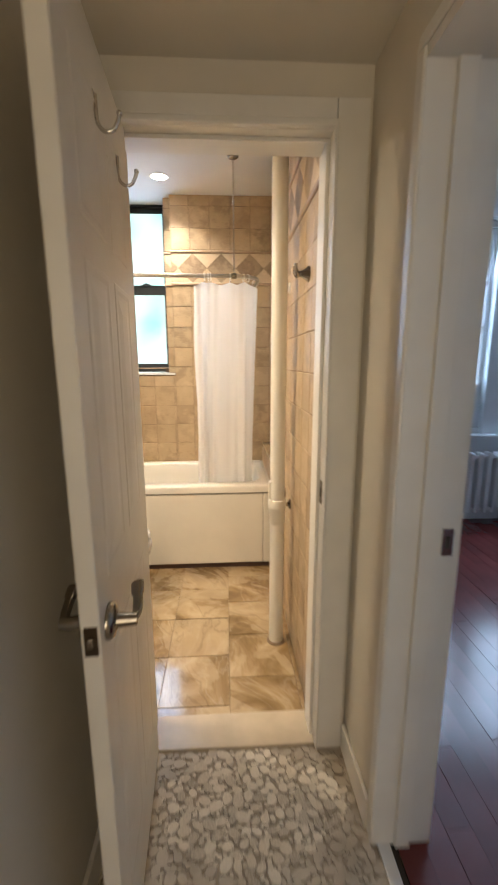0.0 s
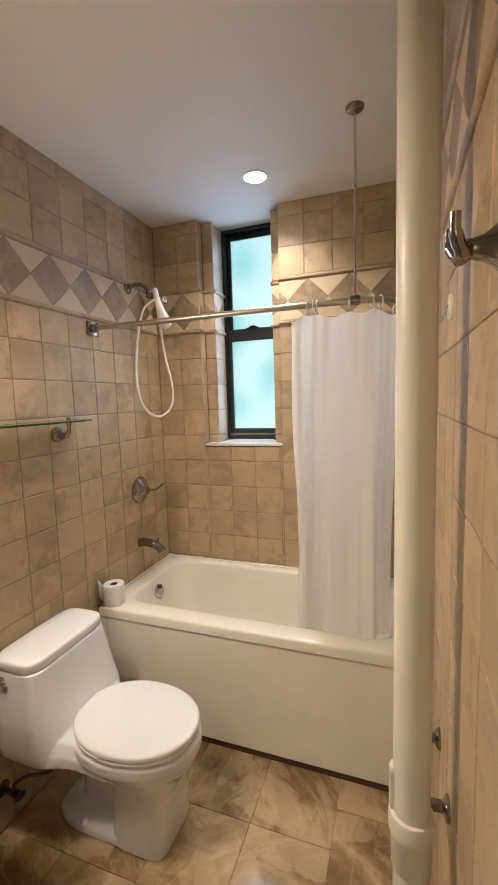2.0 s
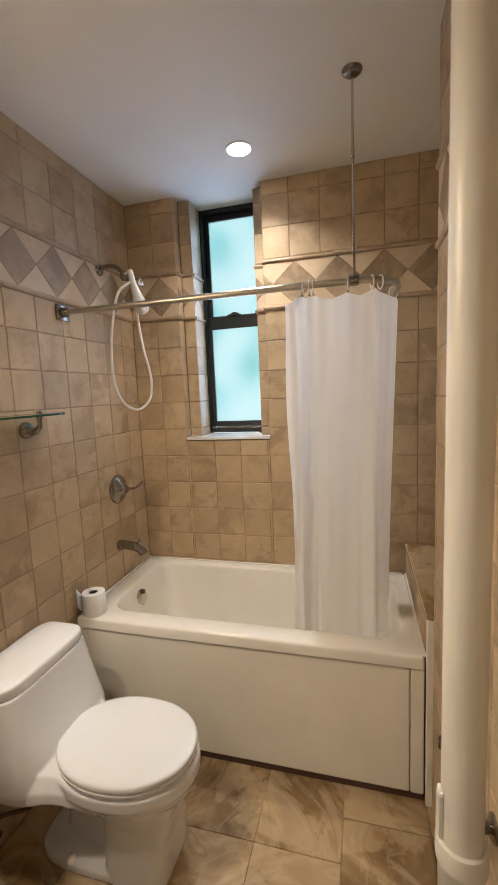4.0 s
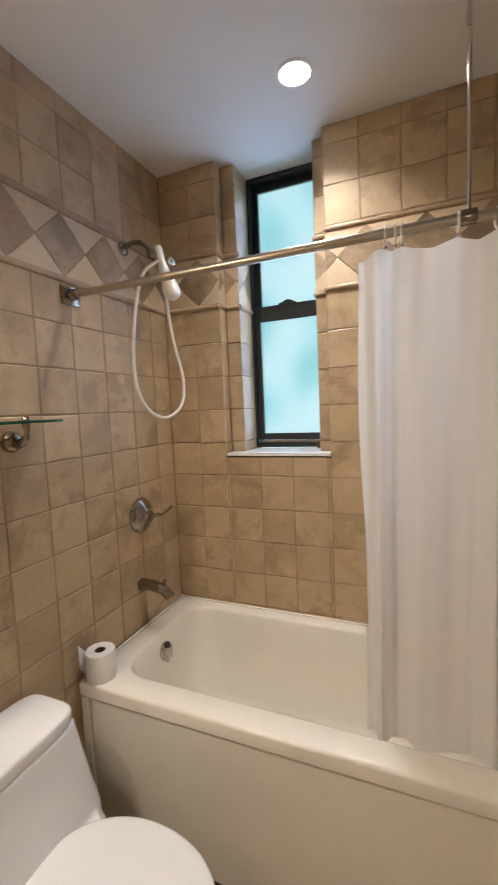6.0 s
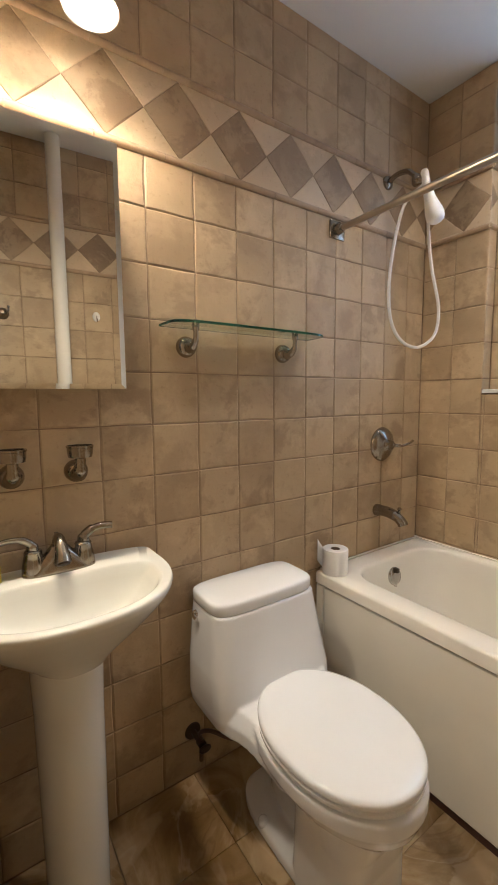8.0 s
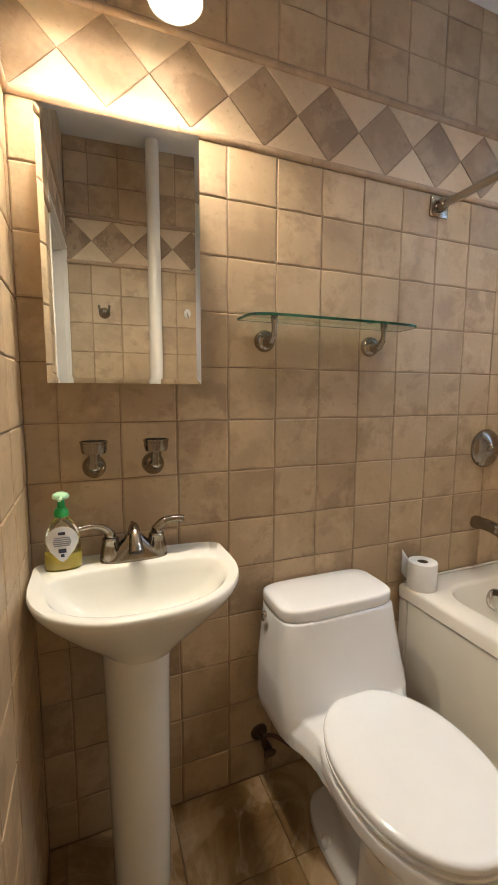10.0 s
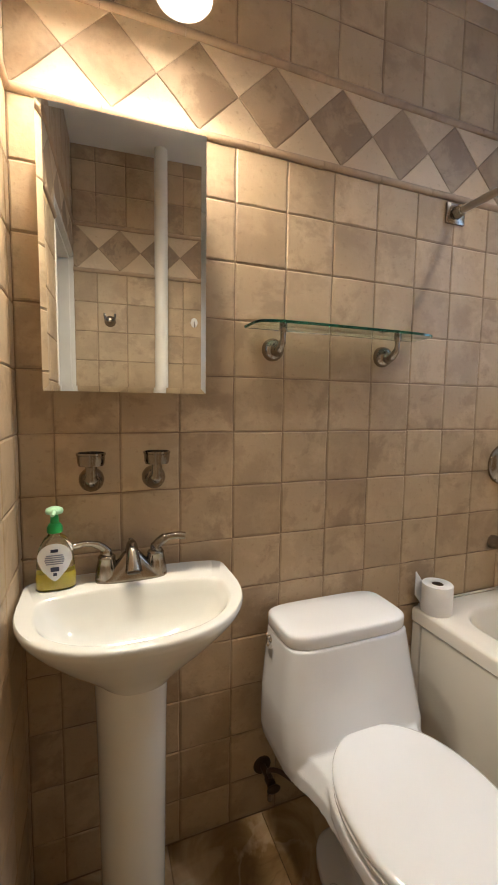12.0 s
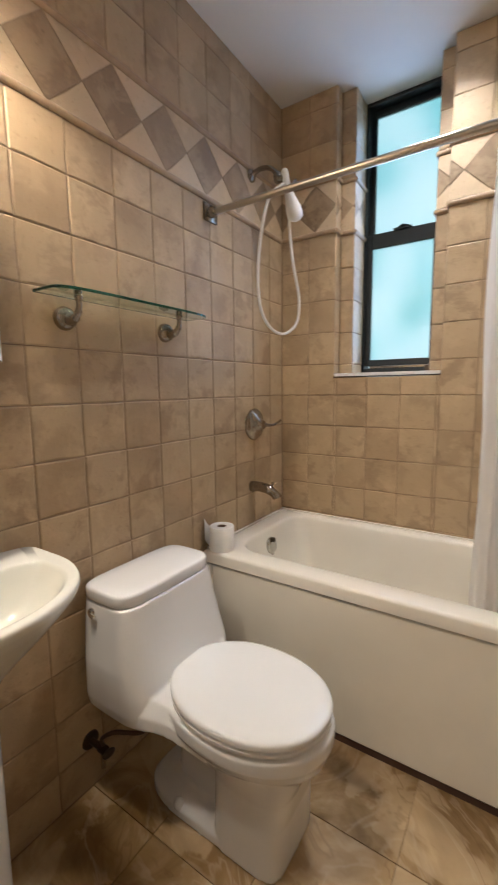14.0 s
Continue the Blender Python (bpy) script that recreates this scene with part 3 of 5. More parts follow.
def bath_window():
    w = tagged(new("window_1"), "narrow black double-hung window with frosted panes", "window", kind="structure")
    x0, x1, z0, z1 = 0.352, 0.740, 1.352, CEIL + 0.02
    bm = boxed(x0, x0 + 0.022, 3.750, 3.835, z0, z1, 0.002, 1)
    box(bm, x1 - 0.022, x1, 3.750, 3.835, z0, z1, 0.002, 1)
    box(bm, x0, x1, 3.751, 3.834, z1 - 0.035, z1, 0.002, 1)
    box(bm, x0, x1, 3.751, 3.834, z0, z0 + 0.022, 0.002, 1)
    part("window_frame", bm, FRAME, w)
    lower = part("lower_sash", sash(bmesh.new(), x0 + 0.02, x1 - 0.02, z0 + 0.036, 2.050, 3.767, 3.793, 0.028, 0.071, 0.032), FRAME, w)
    upper = part("upper_sash", sash(bmesh.new(), x0 + 0.02, x1 - 0.02, 2.0, z1 - 0.03, 3.799, 3.823, 0.028, 0.038, 0.060), FRAME, w)
    for sash_ob, a, b, y in ((lower, z0 + 0.062, 1.985, 3.779), (upper, 2.05, z1 - 0.06, 3.810)):
        p = part("pane", boxed(x0 + 0.042, x1 - 0.042, y - 0.002, y + 0.002, a, b), FROST, sash_ob, "frosted glass pane")
        p.visible_shadow = False
    lk = boxed(0.505, 0.59, 3.759, 3.785, 2.048, 2.058, 0.002, 1)
    tube(lk, [(0.52, 3.771, 2.056), (0.547, 3.767, 2.066), (0.575, 3.771, 2.058)], 0.007, 8)
    part("sash_lock", lk, FRAME, w)
    part("vent_strip", boxed(x0 + 0.05, x1 - 0.03, 3.758, 3.768, z0 + 0.022, z0 + 0.036, 0.002, 1), STEEL, w, "bright metal strip under the lower sash")
    lt = boxed(0.684, 0.716, 3.715, 3.748, 1.349, 1.384, 0.004)
    part("latch", lt, BRONZE_AND_SHADE, w, "dark metal sash latch on the sill")
    structure("window_sill", boxed(0.297, 0.784, 3.533, 3.762, 1.332, 1.348, 0.002), SILL, "white marble sill of the bathroom window", "window sill")
    structure("backdrop", boxed(-0.9, 2.0, 4.7, 4.72, 0.3, 4.2), SKYGLOW, "bright pale sky beyond the frosted window", "backdrop")


bath_window()


def room_window():
    w = tagged(new("window_2"), "white painted window with small panes and trees beyond", "window", kind="structure")
    bm = boxed(RW0, RW0 + 0.05, 3.64, 3.74, 0.80, 2.55, 0.004)
    box(bm, RW1 - 0.05, RW1, 3.64, 3.74, 0.80, 2.55, 0.004)
    box(bm, RW0, RW1, 3.641, 3.739, 2.50, 2.55, 0.004)
    box(bm, RW0, RW1, 3.641, 3.739, 0.80, 0.85, 0.004)
    box(bm, 3.44, 3.60, 3.615, 3.739, 0.80, 2.55, 0.004)
    part("window_frame", bm, ROOM_WALL, w)
    for a, b in ((RW0 + 0.05, 3.44), (3.60, RW1 - 0.05)):
        s = part("sash", sash(bmesh.new(), a, b, 1.17, 2.50, 3.67, 3.70, 0.045, 0.045, 0.05), ROOM_WALL, w)
        for z in (1.715, 2.075):
            part("glazing_bar", boxed(a + 0.04, b - 0.04, 3.674, 3.696, z - 0.016, z + 0.016, 0.002, 1), BRONZE_AND_SHADE, s, "dark glazing bar")
        part("glazing_bar", boxed((a + b) / 2 - 0.012, (a + b) / 2 + 0.012, 3.676, 3.694, 1.2, 2.48, 0.002, 1), ROOM_WALL, s)
        part("lower_panel", boxed(a, b, 3.672, 3.692, 0.85, 1.17, 0.003), ROOM_WALL, w, "white panel under the panes")
    part("window_sill", boxed(RW0 - 0.08, RW1 + 0.08, 3.54, 3.66, 0.775, 0.80, 0.004), ROOM_WALL, w)
    part("casing", boxed(RW0 - 0.10, RW0, 3.60, 3.622, 0.80, 2.55, 0.004), ROOM_WALL, w)
    part("casing", boxed(RW0 - 0.10, RW1 + 0.10, 3.56, 3.6215, 2.55, 2.62, 0.004), ROOM_WALL, w)
    structure("tree_backdrop", boxed(1.6, 7.0, 5.6, 5.62, -0.5, 4.5), LEAFGLOW, "sunlit green leaves and sky beyond the window", "backdrop")



room_window()


def air_conditioner():
    """A window unit on the sill, with louvres beside its body."""
    a = thing("air_conditioner", 3.0, 3.6, 0.80, "white window air conditioner with dark louvres on the sill", "air conditioner")
    part("body", boxed(2.72, 3.235, 3.50, 3.665, 0.803, 1.165, 0.012), ROOM_WALL, a)
    part("side_panel", boxed(3.237, 3.33, 3.635, 3.668, 0.803, 1.165, 0.003), ROOM_WALL, a)
    for z in (0.87, 0.95, 1.03, 1.11):
        part("louvre", boxed(3.245, 3.305, 3.630, 3.637, z - 0.026, z + 0.026, 0.002, 1), DARK, a, "dark louvre")


air_conditioner()


# unseen frame, added only to surround the hall's fill light
def added_hall_window():
    w = tagged(new("added_window_3"), "white painted window at the end of the hall", "window", kind="structure")
    bm = boxed(0.88, 0.91, -1.69, -1.61, 0.58, 2.12, 0.003)
    box(bm, 1.51, 1.54, -1.69, -1.61, 0.58, 2.12, 0.003)
    box(bm, 0.88, 1.54, -1.689, -1.611, 2.08, 2.12, 0.003)
    box(bm, 0.88, 1.54, -1.689, -1.611, 0.58, 0.62, 0.003)
    box(bm, 0.91, 1.51, -1.65, -1.62, 1.33, 1.37, 0.003)
    part("window_frame", bm, PAINT, w)


added_hall_window()


def radiator():
    r = thing("radiator", 3.35, 3.5, 0.0, "white painted low panel radiator under the window", "radiator")
    part("top_rail", tubed([(3.18, 3.50, 0.62), (4.2, 3.50, 0.62)], 0.016), ROOM_WALL, r, smooth=True)
    part("bottom_rail", tubed([(3.18, 3.50, 0.14), (4.2, 3.50, 0.14)], 0.016), ROOM_WALL, r, smooth=True)
    for i in range(12):
        x = 3.22 + i * 0.08
        part("column", boxed(x - 0.022, x + 0.022, 3.46, 3.54, 0.11, 0.66, 0.015), ROOM_WALL, r)
    for x in (3.2, 4.18):
        part("foot", boxed(x - 0.015, x + 0.015, 3.47, 3.53, 0.0, 0.12, 0.004), ROOM_WALL, r)


radiator()


# ---- bathtub ----
def bathtub():
    t = thing("bathtub", 0.75, 3.18, 0.0, "cream acrylic bathtub with a flat front panel", "bathtub")
    x0, x1, y0, y1, z = 0.004, 1.486, 2.832, BATH_N - 0.002, 0.607
    i0, i1, j0, j1 = 0.10, 1.425, 2.928, 3.478
    def inner(g, zz, r):
        return rounded(i0 + g, i1 - g, j0 + g * 0.6, j1 - g * 0.6, r, zz)
    rings = [rounded(x0 + 0.012, x1 - 0.012, y0 + 0.012, y1 - 0.002, 0.006, 0.556), rounded(x0, x1, y0, y1, 0.012, 0.558), rounded(x0, x1, y0, y1, 0.012, 0.595),
             rounded(x0 + 0.003, x1 - 0.003, y0 + 0.004, y1 - 0.001, 0.012, 0.603), rounded(x0 + 0.010, x1 - 0.010, y0 + 0.013, y1 - 0.003, 0.012, z),
             inner(-0.010, z, 0.13), inner(0.0, z - 0.003, 0.12), inner(0.007, z - 0.014, 0.115), inner(0.018, z - 0.08, 0.11), inner(0.05, 0.36, 0.11), inner(0.085, 0.23, 0.11), inner(0.12, 0.185, 0.10), inner(0.19, 0.17, 0.06)]
    part("basin", loft(bmesh.new(), rings, False, True), ACRYLIC, t, smooth=True)
    part("apron_panel", boxed(0.0465, 1.4355, y0 + 0.010, y0 + 0.030, 0.036, 0.549, 0.006), APRON, t, "flat cream front panel")
    part("apron_end", boxed(0.004, 0.044, y0 + 0.008, y0 + 0.030, 0.036, 0.549, 0.006), APRON, t)
    part("apron_end", boxed(1.438, 1.486, y0 + 0.008, y0 + 0.030, 0.036, 0.549, 0.006), APRON, t)
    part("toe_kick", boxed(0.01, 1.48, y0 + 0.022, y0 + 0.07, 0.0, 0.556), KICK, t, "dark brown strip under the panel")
    o = part("overflow_plate", turned(pose(0.118, 3.205, 0.525) @ Matrix.Rotation(radians(80), 4, "Y"), [(0.040, 0), (0.040, 0.006), (0.034, 0.012), (0.014, 0.015)]), STEEL, t, "chrome overflow plate", smooth=True)
    part("overflow_knob", boxed(0.118, 0.142, 3.196, 3.214, 0.545, 0.566, 0.004), BRONZE_AND_SHADE, o)
    part("overflow_knob", boxed(0.116, 0.134, 3.198, 3.212, 0.478, 0.494, 0.004), STEEL, o)
    part("drain", turned(pose(0.36, 3.2, 0.1715), [(0.035, 0), (0.033, 0.004), (0.01, 0.006)]), STEEL, t, "chrome drain", smooth=True)
    part("caulk", tubed(smooth_path([(0.012, 2.86, 0.609), (0.010, 3.2, 0.612), (0.012, 3.515, 0.610), (0.05, 3.526, 0.611), (0.7, 3.527, 0.611), (1.47, 3.527, 0.610)]), 0.0048, 8), ACRYLIC, t, "uneven cream sealant bead", smooth=True)


bathtub()


def ledge():
    l = thing("tub_ledge", 1.72, 3.18, 0.0, "tiled ledge with brown marbled top beside the tub", "ledge")
    part("core", boxed(1.502, 1.95, 2.846, BATH_N + 0.005, 0.0, 0.75), GROUT, l)
    part("top_slab", boxed(1.490, 1.952, 2.833, BATH_N, 0.75, 0.770, 0.003), FLOOR_TILE, l, "brown marbled stone top")
    part("edge_trim", boxed(1.4865, 1.4898, 2.83, BATH_N, 0.754, 0.772, 0.001), SADDLE, l, "cream edge strip")
    part("caulk", tubed([(1.487, 2.842, 0.607), (1.487, 3.2, 0.609), (1.487, 3.526, 0.608)], 0.0065, 8), ACRYLIC, l, "cream sealant bead", smooth=True)
    part("front_panel", boxed(1.490, 1.952, 2.830, 2.846, 0.0, 0.748, 0.004), PAINT, l, "white front panel")
    for i in range(5):
        y0 = 2.848 + i * 0.1375
        part("side_tile", boxed(1.490, 1.502, y0, y0 + 0.134, 0.612, 0.748, 0.003), TILE, l)


ledge()


# ---- toilet ----
def toilet():
    cy = 2.452
    t = thing("toilet", 0.4, cy, 0.0, "white one-piece toilet with the lid closed", "toilet")
    bm = bmesh.new()
    # bowl over a narrow trapway
    loft(bm, [oval(0.41, cy, 0.20, 0.056, 0.0, 2.4), oval(0.42, cy, 0.19, 0.056, 0.16, 2.3), oval(0.44, cy, 0.20, 0.084, 0.215, 2.2), oval(0.462, cy, 0.222, 0.126, 0.262, 2.1), oval(0.475, cy, 0.248, 0.161, 0.312, 2.1), oval(0.474, cy, 0.258, 0.179, 0.340, 2.1), oval(0.474, cy, 0.264, 0.186, 0.352, 2.1), oval(0.474, cy, 0.264, 0.186, 0.388, 2.1), oval(0.474, cy, 0.250, 0.172, 0.397, 2.1)])
    # low flange of the foot
    loft(bm, [oval(0.39, cy, 0.25, 0.122, 0.0, 3.2), oval(0.39, cy, 0.25, 0.121, 0.030, 3.2), oval(0.39, cy, 0.236, 0.104, 0.046, 3.0), oval(0.40, cy, 0.21, 0.08, 0.060, 2.6)])
    # front skirt of the foot
    loft(bm, [oval(0.533, cy, 0.112, 0.124, 0.0, 5.0), oval(0.536, cy, 0.110, 0.122, 0.14, 5.0), oval(0.540, cy, 0.118, 0.124, 0.22, 4.0), oval(0.545, cy, 0.140, 0.142, 0.30, 2.6)])
    # tank, wider towards its foot
    ty = cy - 0.004
    loft(bm, [oval(0.135, cy, 0.118, 0.197, 0.318, 5.0), oval(0.138, cy, 0.130, 0.219, 0.334, 6.0), oval(0.139, cy, 0.133, 0.224, 0.365, 6.0), oval(0.138, cy, 0.132, 0.223, 0.41, 6.0), oval(0.130, ty, 0.124, 0.217, 0.48, 6.0), oval(0.119, ty, 0.113, 0.206, 0.58, 6.0), oval(0.111, ty, 0.105, 0.197, 0.664, 6.0)])
    # sloping deck between tank and bowl
    def deck(x, w, z0, z1):
        return [(x, cy - w, z0), (x, cy - w * 0.98, (z0 + z1) / 2), (x, cy - w * 0.84, z1), (x, cy - w * 0.4, z1 + 0.005), (x, cy + w * 0.4, z1 + 0.005), (x, cy + w * 0.84, z1), (x, cy + w * 0.98, (z0 + z1) / 2), (x, cy + w, z0), (x, cy + w * 0.5, z0 - 0.004), (x, cy - w * 0.5, z0 - 0.004)]
    loft(bm, [deck(0.12, 0.216, 0.330, 0.430), deck(0.235, 0.214, 0.332, 0.420), deck(0.268, 0.205, 0.332, 0.410), deck(0.295, 0.190, 0.330, 0.402), deck(0.33, 0.178, 0.324, 0.395), deck(0.38, 0.172, 0.316, 0.391), deck(0.46, 0.168, 0.306, 0.389)])
    part("body", bm, CERAMIC, t, smooth=True, modifiers=(("REMESH", {"voxel_size": 0.005}), ("SMOOTH", {"factor": 0.5, "iterations": 6})))
    lid = bmesh.new()
    def lid_ring(g, z, p=5.0):
        return oval(0.100, ty, 0.114 - g, 0.199 - g, z, p, 96, back=0.094 - g)
    loft(lid, [lid_ring(0.010, 0.6625), lid_ring(0.0015, 0.665), lid_ring(0.0, 0.668), lid_ring(0.0, 0.6935), lid_ring(0.0015, 0.6985), lid_ring(0.005, 0.7015), lid_ring(0.010, 0.7028), lid_ring(0.04, 0.704), lid_ring(0.07, 0.7045)])
    part("tank_lid", lid, CERAMIC, t, smooth=True)
    def seat_ring(g, z):
        return oval(0.482, cy, 0.250 - g, 0.189 - g, z, 2.12, 64, back=0.238 - g)
    part("seat", loft(bmesh.new(), [seat_ring(0.012, 0.400), seat_ring(0.004, 0.403), seat_ring(0.003, 0.412), seat_ring(0.010, 0.416)]), CERAMIC, t, "thin white plastic seat", smooth=True)
    part("seat_lid", loft(bmesh.new(), [seat_ring(0.010, 0.418), seat_ring(0.003, 0.421), seat_ring(0.002, 0.432), seat_ring(0.005, 0.4375), seat_ring(0.012, 0.4405), seat_ring(0.03, 0.4425), seat_ring(0.07, 0.4445), seat_ring(0.12, 0.445)]), CERAMIC, t, smooth=True)
    for s in (-1, 1):
        part("bolt_cap", ball(bmesh.new(), 0.30, cy + s * 0.108, 0.036, 0.017, 1, 1, 1.1), CERAMIC, t, smooth=True)
    lv = turned(pose(0.07, cy - 0.192, 0.630, 90), [(0.013, 0), (0.013, 0.012), (0.010, 0.02)])
    tube(lv, smooth_path([(0.07, cy - 0.211, 0.630), (0.082, cy - 0.216, 0.629), (0.098, cy - 0.216, 0.626)]), 0.0065, 10)
    part("flush_lever", lv, STEEL, t, "chrome flush lever", smooth=True)


toilet()


def water_supply():
    s = thing("water_supply", 0.03, 2.27, 0.17, "dark braided hose and chrome stop valve by the toilet", "water valve")
    v = turned(pose(0.0, 2.26, 0.165) @ ACROSS_X, [(0.03, 0), (0.028, 0.004), (0.010, 0.008), (0.010, 0.05), (0.014, 0.052), (0.014, 0.075), (0.008, 0.078)])
    # valve and handle are coloured dark to stand for the shade behind the toilet
    part("stop_valve", v, BRONZE_AND_SHADE, s, smooth=True)
    part("valve_handle", ball(bmesh.new(), 0.092, 2.26, 0.165, 0.016, 0.6, 1.4, 0.8), BRONZE_AND_SHADE, s, smooth=True)
    part("hose", tubed(smooth_path([(0.062, 2.262, 0.175), (0.085, 2.245, 0.225), (0.125, 2.262, 0.252), (0.170, 2.31, 0.235), (0.165, 2.345, 0.225), (0.135, 2.352, 0.27), (0.13, 2.352, 0.325)]), 0.0065, 10), HOSE, s, "dark braided hose", smooth=True)
    part("pipe_stub", tubed([(0.062, 2.26, 0.165), (0.06, 2.262, 0.12), (0.06, 2.262, 0.10)], 0.009), STEEL, s, smooth=True)


water_supply()


def toilet_roll():
    r = thing("toilet_roll", 0.068, 2.885, 0.607, "white toilet paper roll standing on the tub corner", "toilet roll")
    bm = turned(pose(0.068, 2.885, 0.607), [(0.019, 0.002), (0.050, 0.0), (0.0515, 0.003), (0.0515, 0.098), (0.050, 0.101), (0.021, 0.101), (0.019, 0.099), (0.019, 0.03)], 48, False)
    part("paper", bm, PAPER, r, smooth=True)
    part("core_tube", turned(pose(0.068, 2.885, 0.609), [(0.0195, 0.0), (0.0195, 0.097), (0.0180, 0.097), (0.0180, 0.004)], 32), CARD, r, "dark cardboard core", smooth=True)
    flap = bmesh.new()
    rows = []
    for i in range(8):
        a = radians(205 + i * 3)
        d = 0.0515 + 0.003 * i
        rows.append([(0.068 + d * math.cos(a), 2.885 + d * math.sin(a), 0.612 + 0.012 * i * 0.5 + k * 0.088 / 4) for k in range(5)])
    vs = [[flap.verts.new(p) for p in row] for row in rows]
    for a, b in zip(vs, vs[1:]):
        for k in range(4):
            flap.faces.new((a[k], a[k + 1], b[k + 1], b[k]))
    part("loose_sheet", flap, PAPER, r, modifiers=(("SOLIDIFY", {"thickness": 0.0012}),), smooth=True)


toilet_roll()


# ---- sink ----
def sink():
    cy = 1.857
    s = thing("pedestal_sink", 0.2, cy, 0.0, "white ceramic pedestal sink with a rounded front", "sink")
    def dee(x0, x1, w, z, wide=0.16, n=72, flat=0.16):
        """A D-shaped ring: straight at the wall, round in front."""
        ring = []
        for i in range(n):
            t = 2 * math.pi * i / n
            c, sn = math.cos(t), math.sin(t)
            if c >= 0:
                x = wide + (x1 - wide) * abs(c) ** 0.92
            else:
                x = wide - (wide - x0) * abs(c) ** flat
            ring.append((x, cy + w * math.copysign(abs(sn) ** 0.86, sn), z))
        return ring
    outer = [dee(0.10, 0.260, 0.088, 0.690), dee(0.085, 0.272, 0.102, 0.708), dee(0.06, 0.295, 0.140, 0.738), dee(0.035, 0.330, 0.187, 0.778), dee(0.02, 0.366, 0.228, 0.822), dee(0.012, 0.390, 0.247, 0.852), dee(0.010, 0.397, 0.251, 0.866), dee(0.011, 0.397, 0.2505, 0.873), dee(0.014, 0.393, 0.248, 0.877)]
    bowl = [dee(0.119, 0.376, 0.216, 0.8775, 0.2, flat=0.35), dee(0.122, 0.372, 0.212, 0.876, 0.2, flat=0.35), dee(0.126, 0.366, 0.206, 0.870, 0.2, flat=0.37), dee(0.132, 0.352, 0.192, 0.845, 0.2, flat=0.4), dee(0.145, 0.328, 0.160, 0.800, 0.21, flat=0.5), dee(0.172, 0.292, 0.10, 0.765, 0.22, flat=0.6), dee(0.21, 0.255, 0.03, 0.756, 0.235, flat=0.8)]
    part("basin", loft(bmesh.new(), outer + bowl), BISQUE, s, smooth=True)
    col = [(0.066, 0.0), (0.072, 0.006), (0.0745, 0.02), (0.076, 0.2), (0.078, 0.4), (0.080, 0.58), (0.084, 0.71)]
    part("pedestal", loft(bmesh.new(), [oval(0.165, cy - 0.012, r * 1.1, r, z, 2.4) for r, z in col]), BISQUE, s, smooth=True)
    part("drain", turned(pose(0.235, cy, 0.7555), [(0.022, 0), (0.021, 0.004), (0.008, 0.006)]), STEEL, s, "chrome drain", smooth=True)


sink()


def faucet():
    cy, z = 1.857, 0.877
    f = thing("faucet", 0.075, cy, z, "brushed nickel two-handle faucet on the sink", "faucet")
    base = loft(bmesh.new(), [oval(0.072, cy, 0.032, 0.088, z, 2.8), oval(0.072, cy, 0.032, 0.088, z + 0.008, 2.8), oval(0.072, cy, 0.028, 0.078, z + 0.018, 2.4),
                              oval(0.071, cy, 0.025, 0.052, z + 0.034, 2.2), oval(0.070, cy, 0.022, 0.032, z + 0.052, 2.0), oval(0.070, cy, 0.018, 0.020, z + 0.066, 2.0)])
    part("base_plate", base, NICKEL, f, smooth=True)
    sp = tubed(smooth_path([(0.056, cy, z + 0.034), (0.060, cy, z + 0.066), (0.072, cy, z + 0.086), (0.096, cy, z + 0.078), (0.120, cy, z + 0.052), (0.130, cy, z + 0.036)]), [0.018 - 0.0005 * min(i, 12) for i in range(13)] + [0.012 + 0.0005 * i for i in range(18)], 18)
    part("spout", sp, NICKEL, f, smooth=True)
    part("aerator", turned(pose(0.1305, cy, 0.9125, 0, 148, 0), [(0.0155, 0), (0.015, 0.004), (0.009, 0.005)], 20), BRONZE_AND_SHADE, f, "dark spout mouth", smooth=True)
    part("pop_up_rod", tubed([(0.048, cy, z + 0.05), (0.042, cy, z + 0.092)], [0.003, 0.005], 8), NICKEL, f, smooth=True)
    for s in (-1, 1):
        y = cy + s * 0.060
        h = turned(pose(0.070, y, z + 0.002), [(0.029, 0), (0.028, 0.014), (0.024, 0.036), (0.0205, 0.054), (0.0215, 0.057), (0.019, 0.061), (0.016, 0.063)])
        tube(h, smooth_path([(0.070, y, z + 0.056), (0.071, y + s * 0.004, z + 0.078), (0.073, y + s * 0.024, z + 0.094), (0.076, y + s * 0.050, z + 0.099), (0.080, y + s * 0.076, z + 0.097)]), [0.0165] * 6 + [0.0125] * 7 + [0.010] * 12, 14, 0.7)
        part("lever_handle", h, NICKEL, f, smooth=True)


faucet()


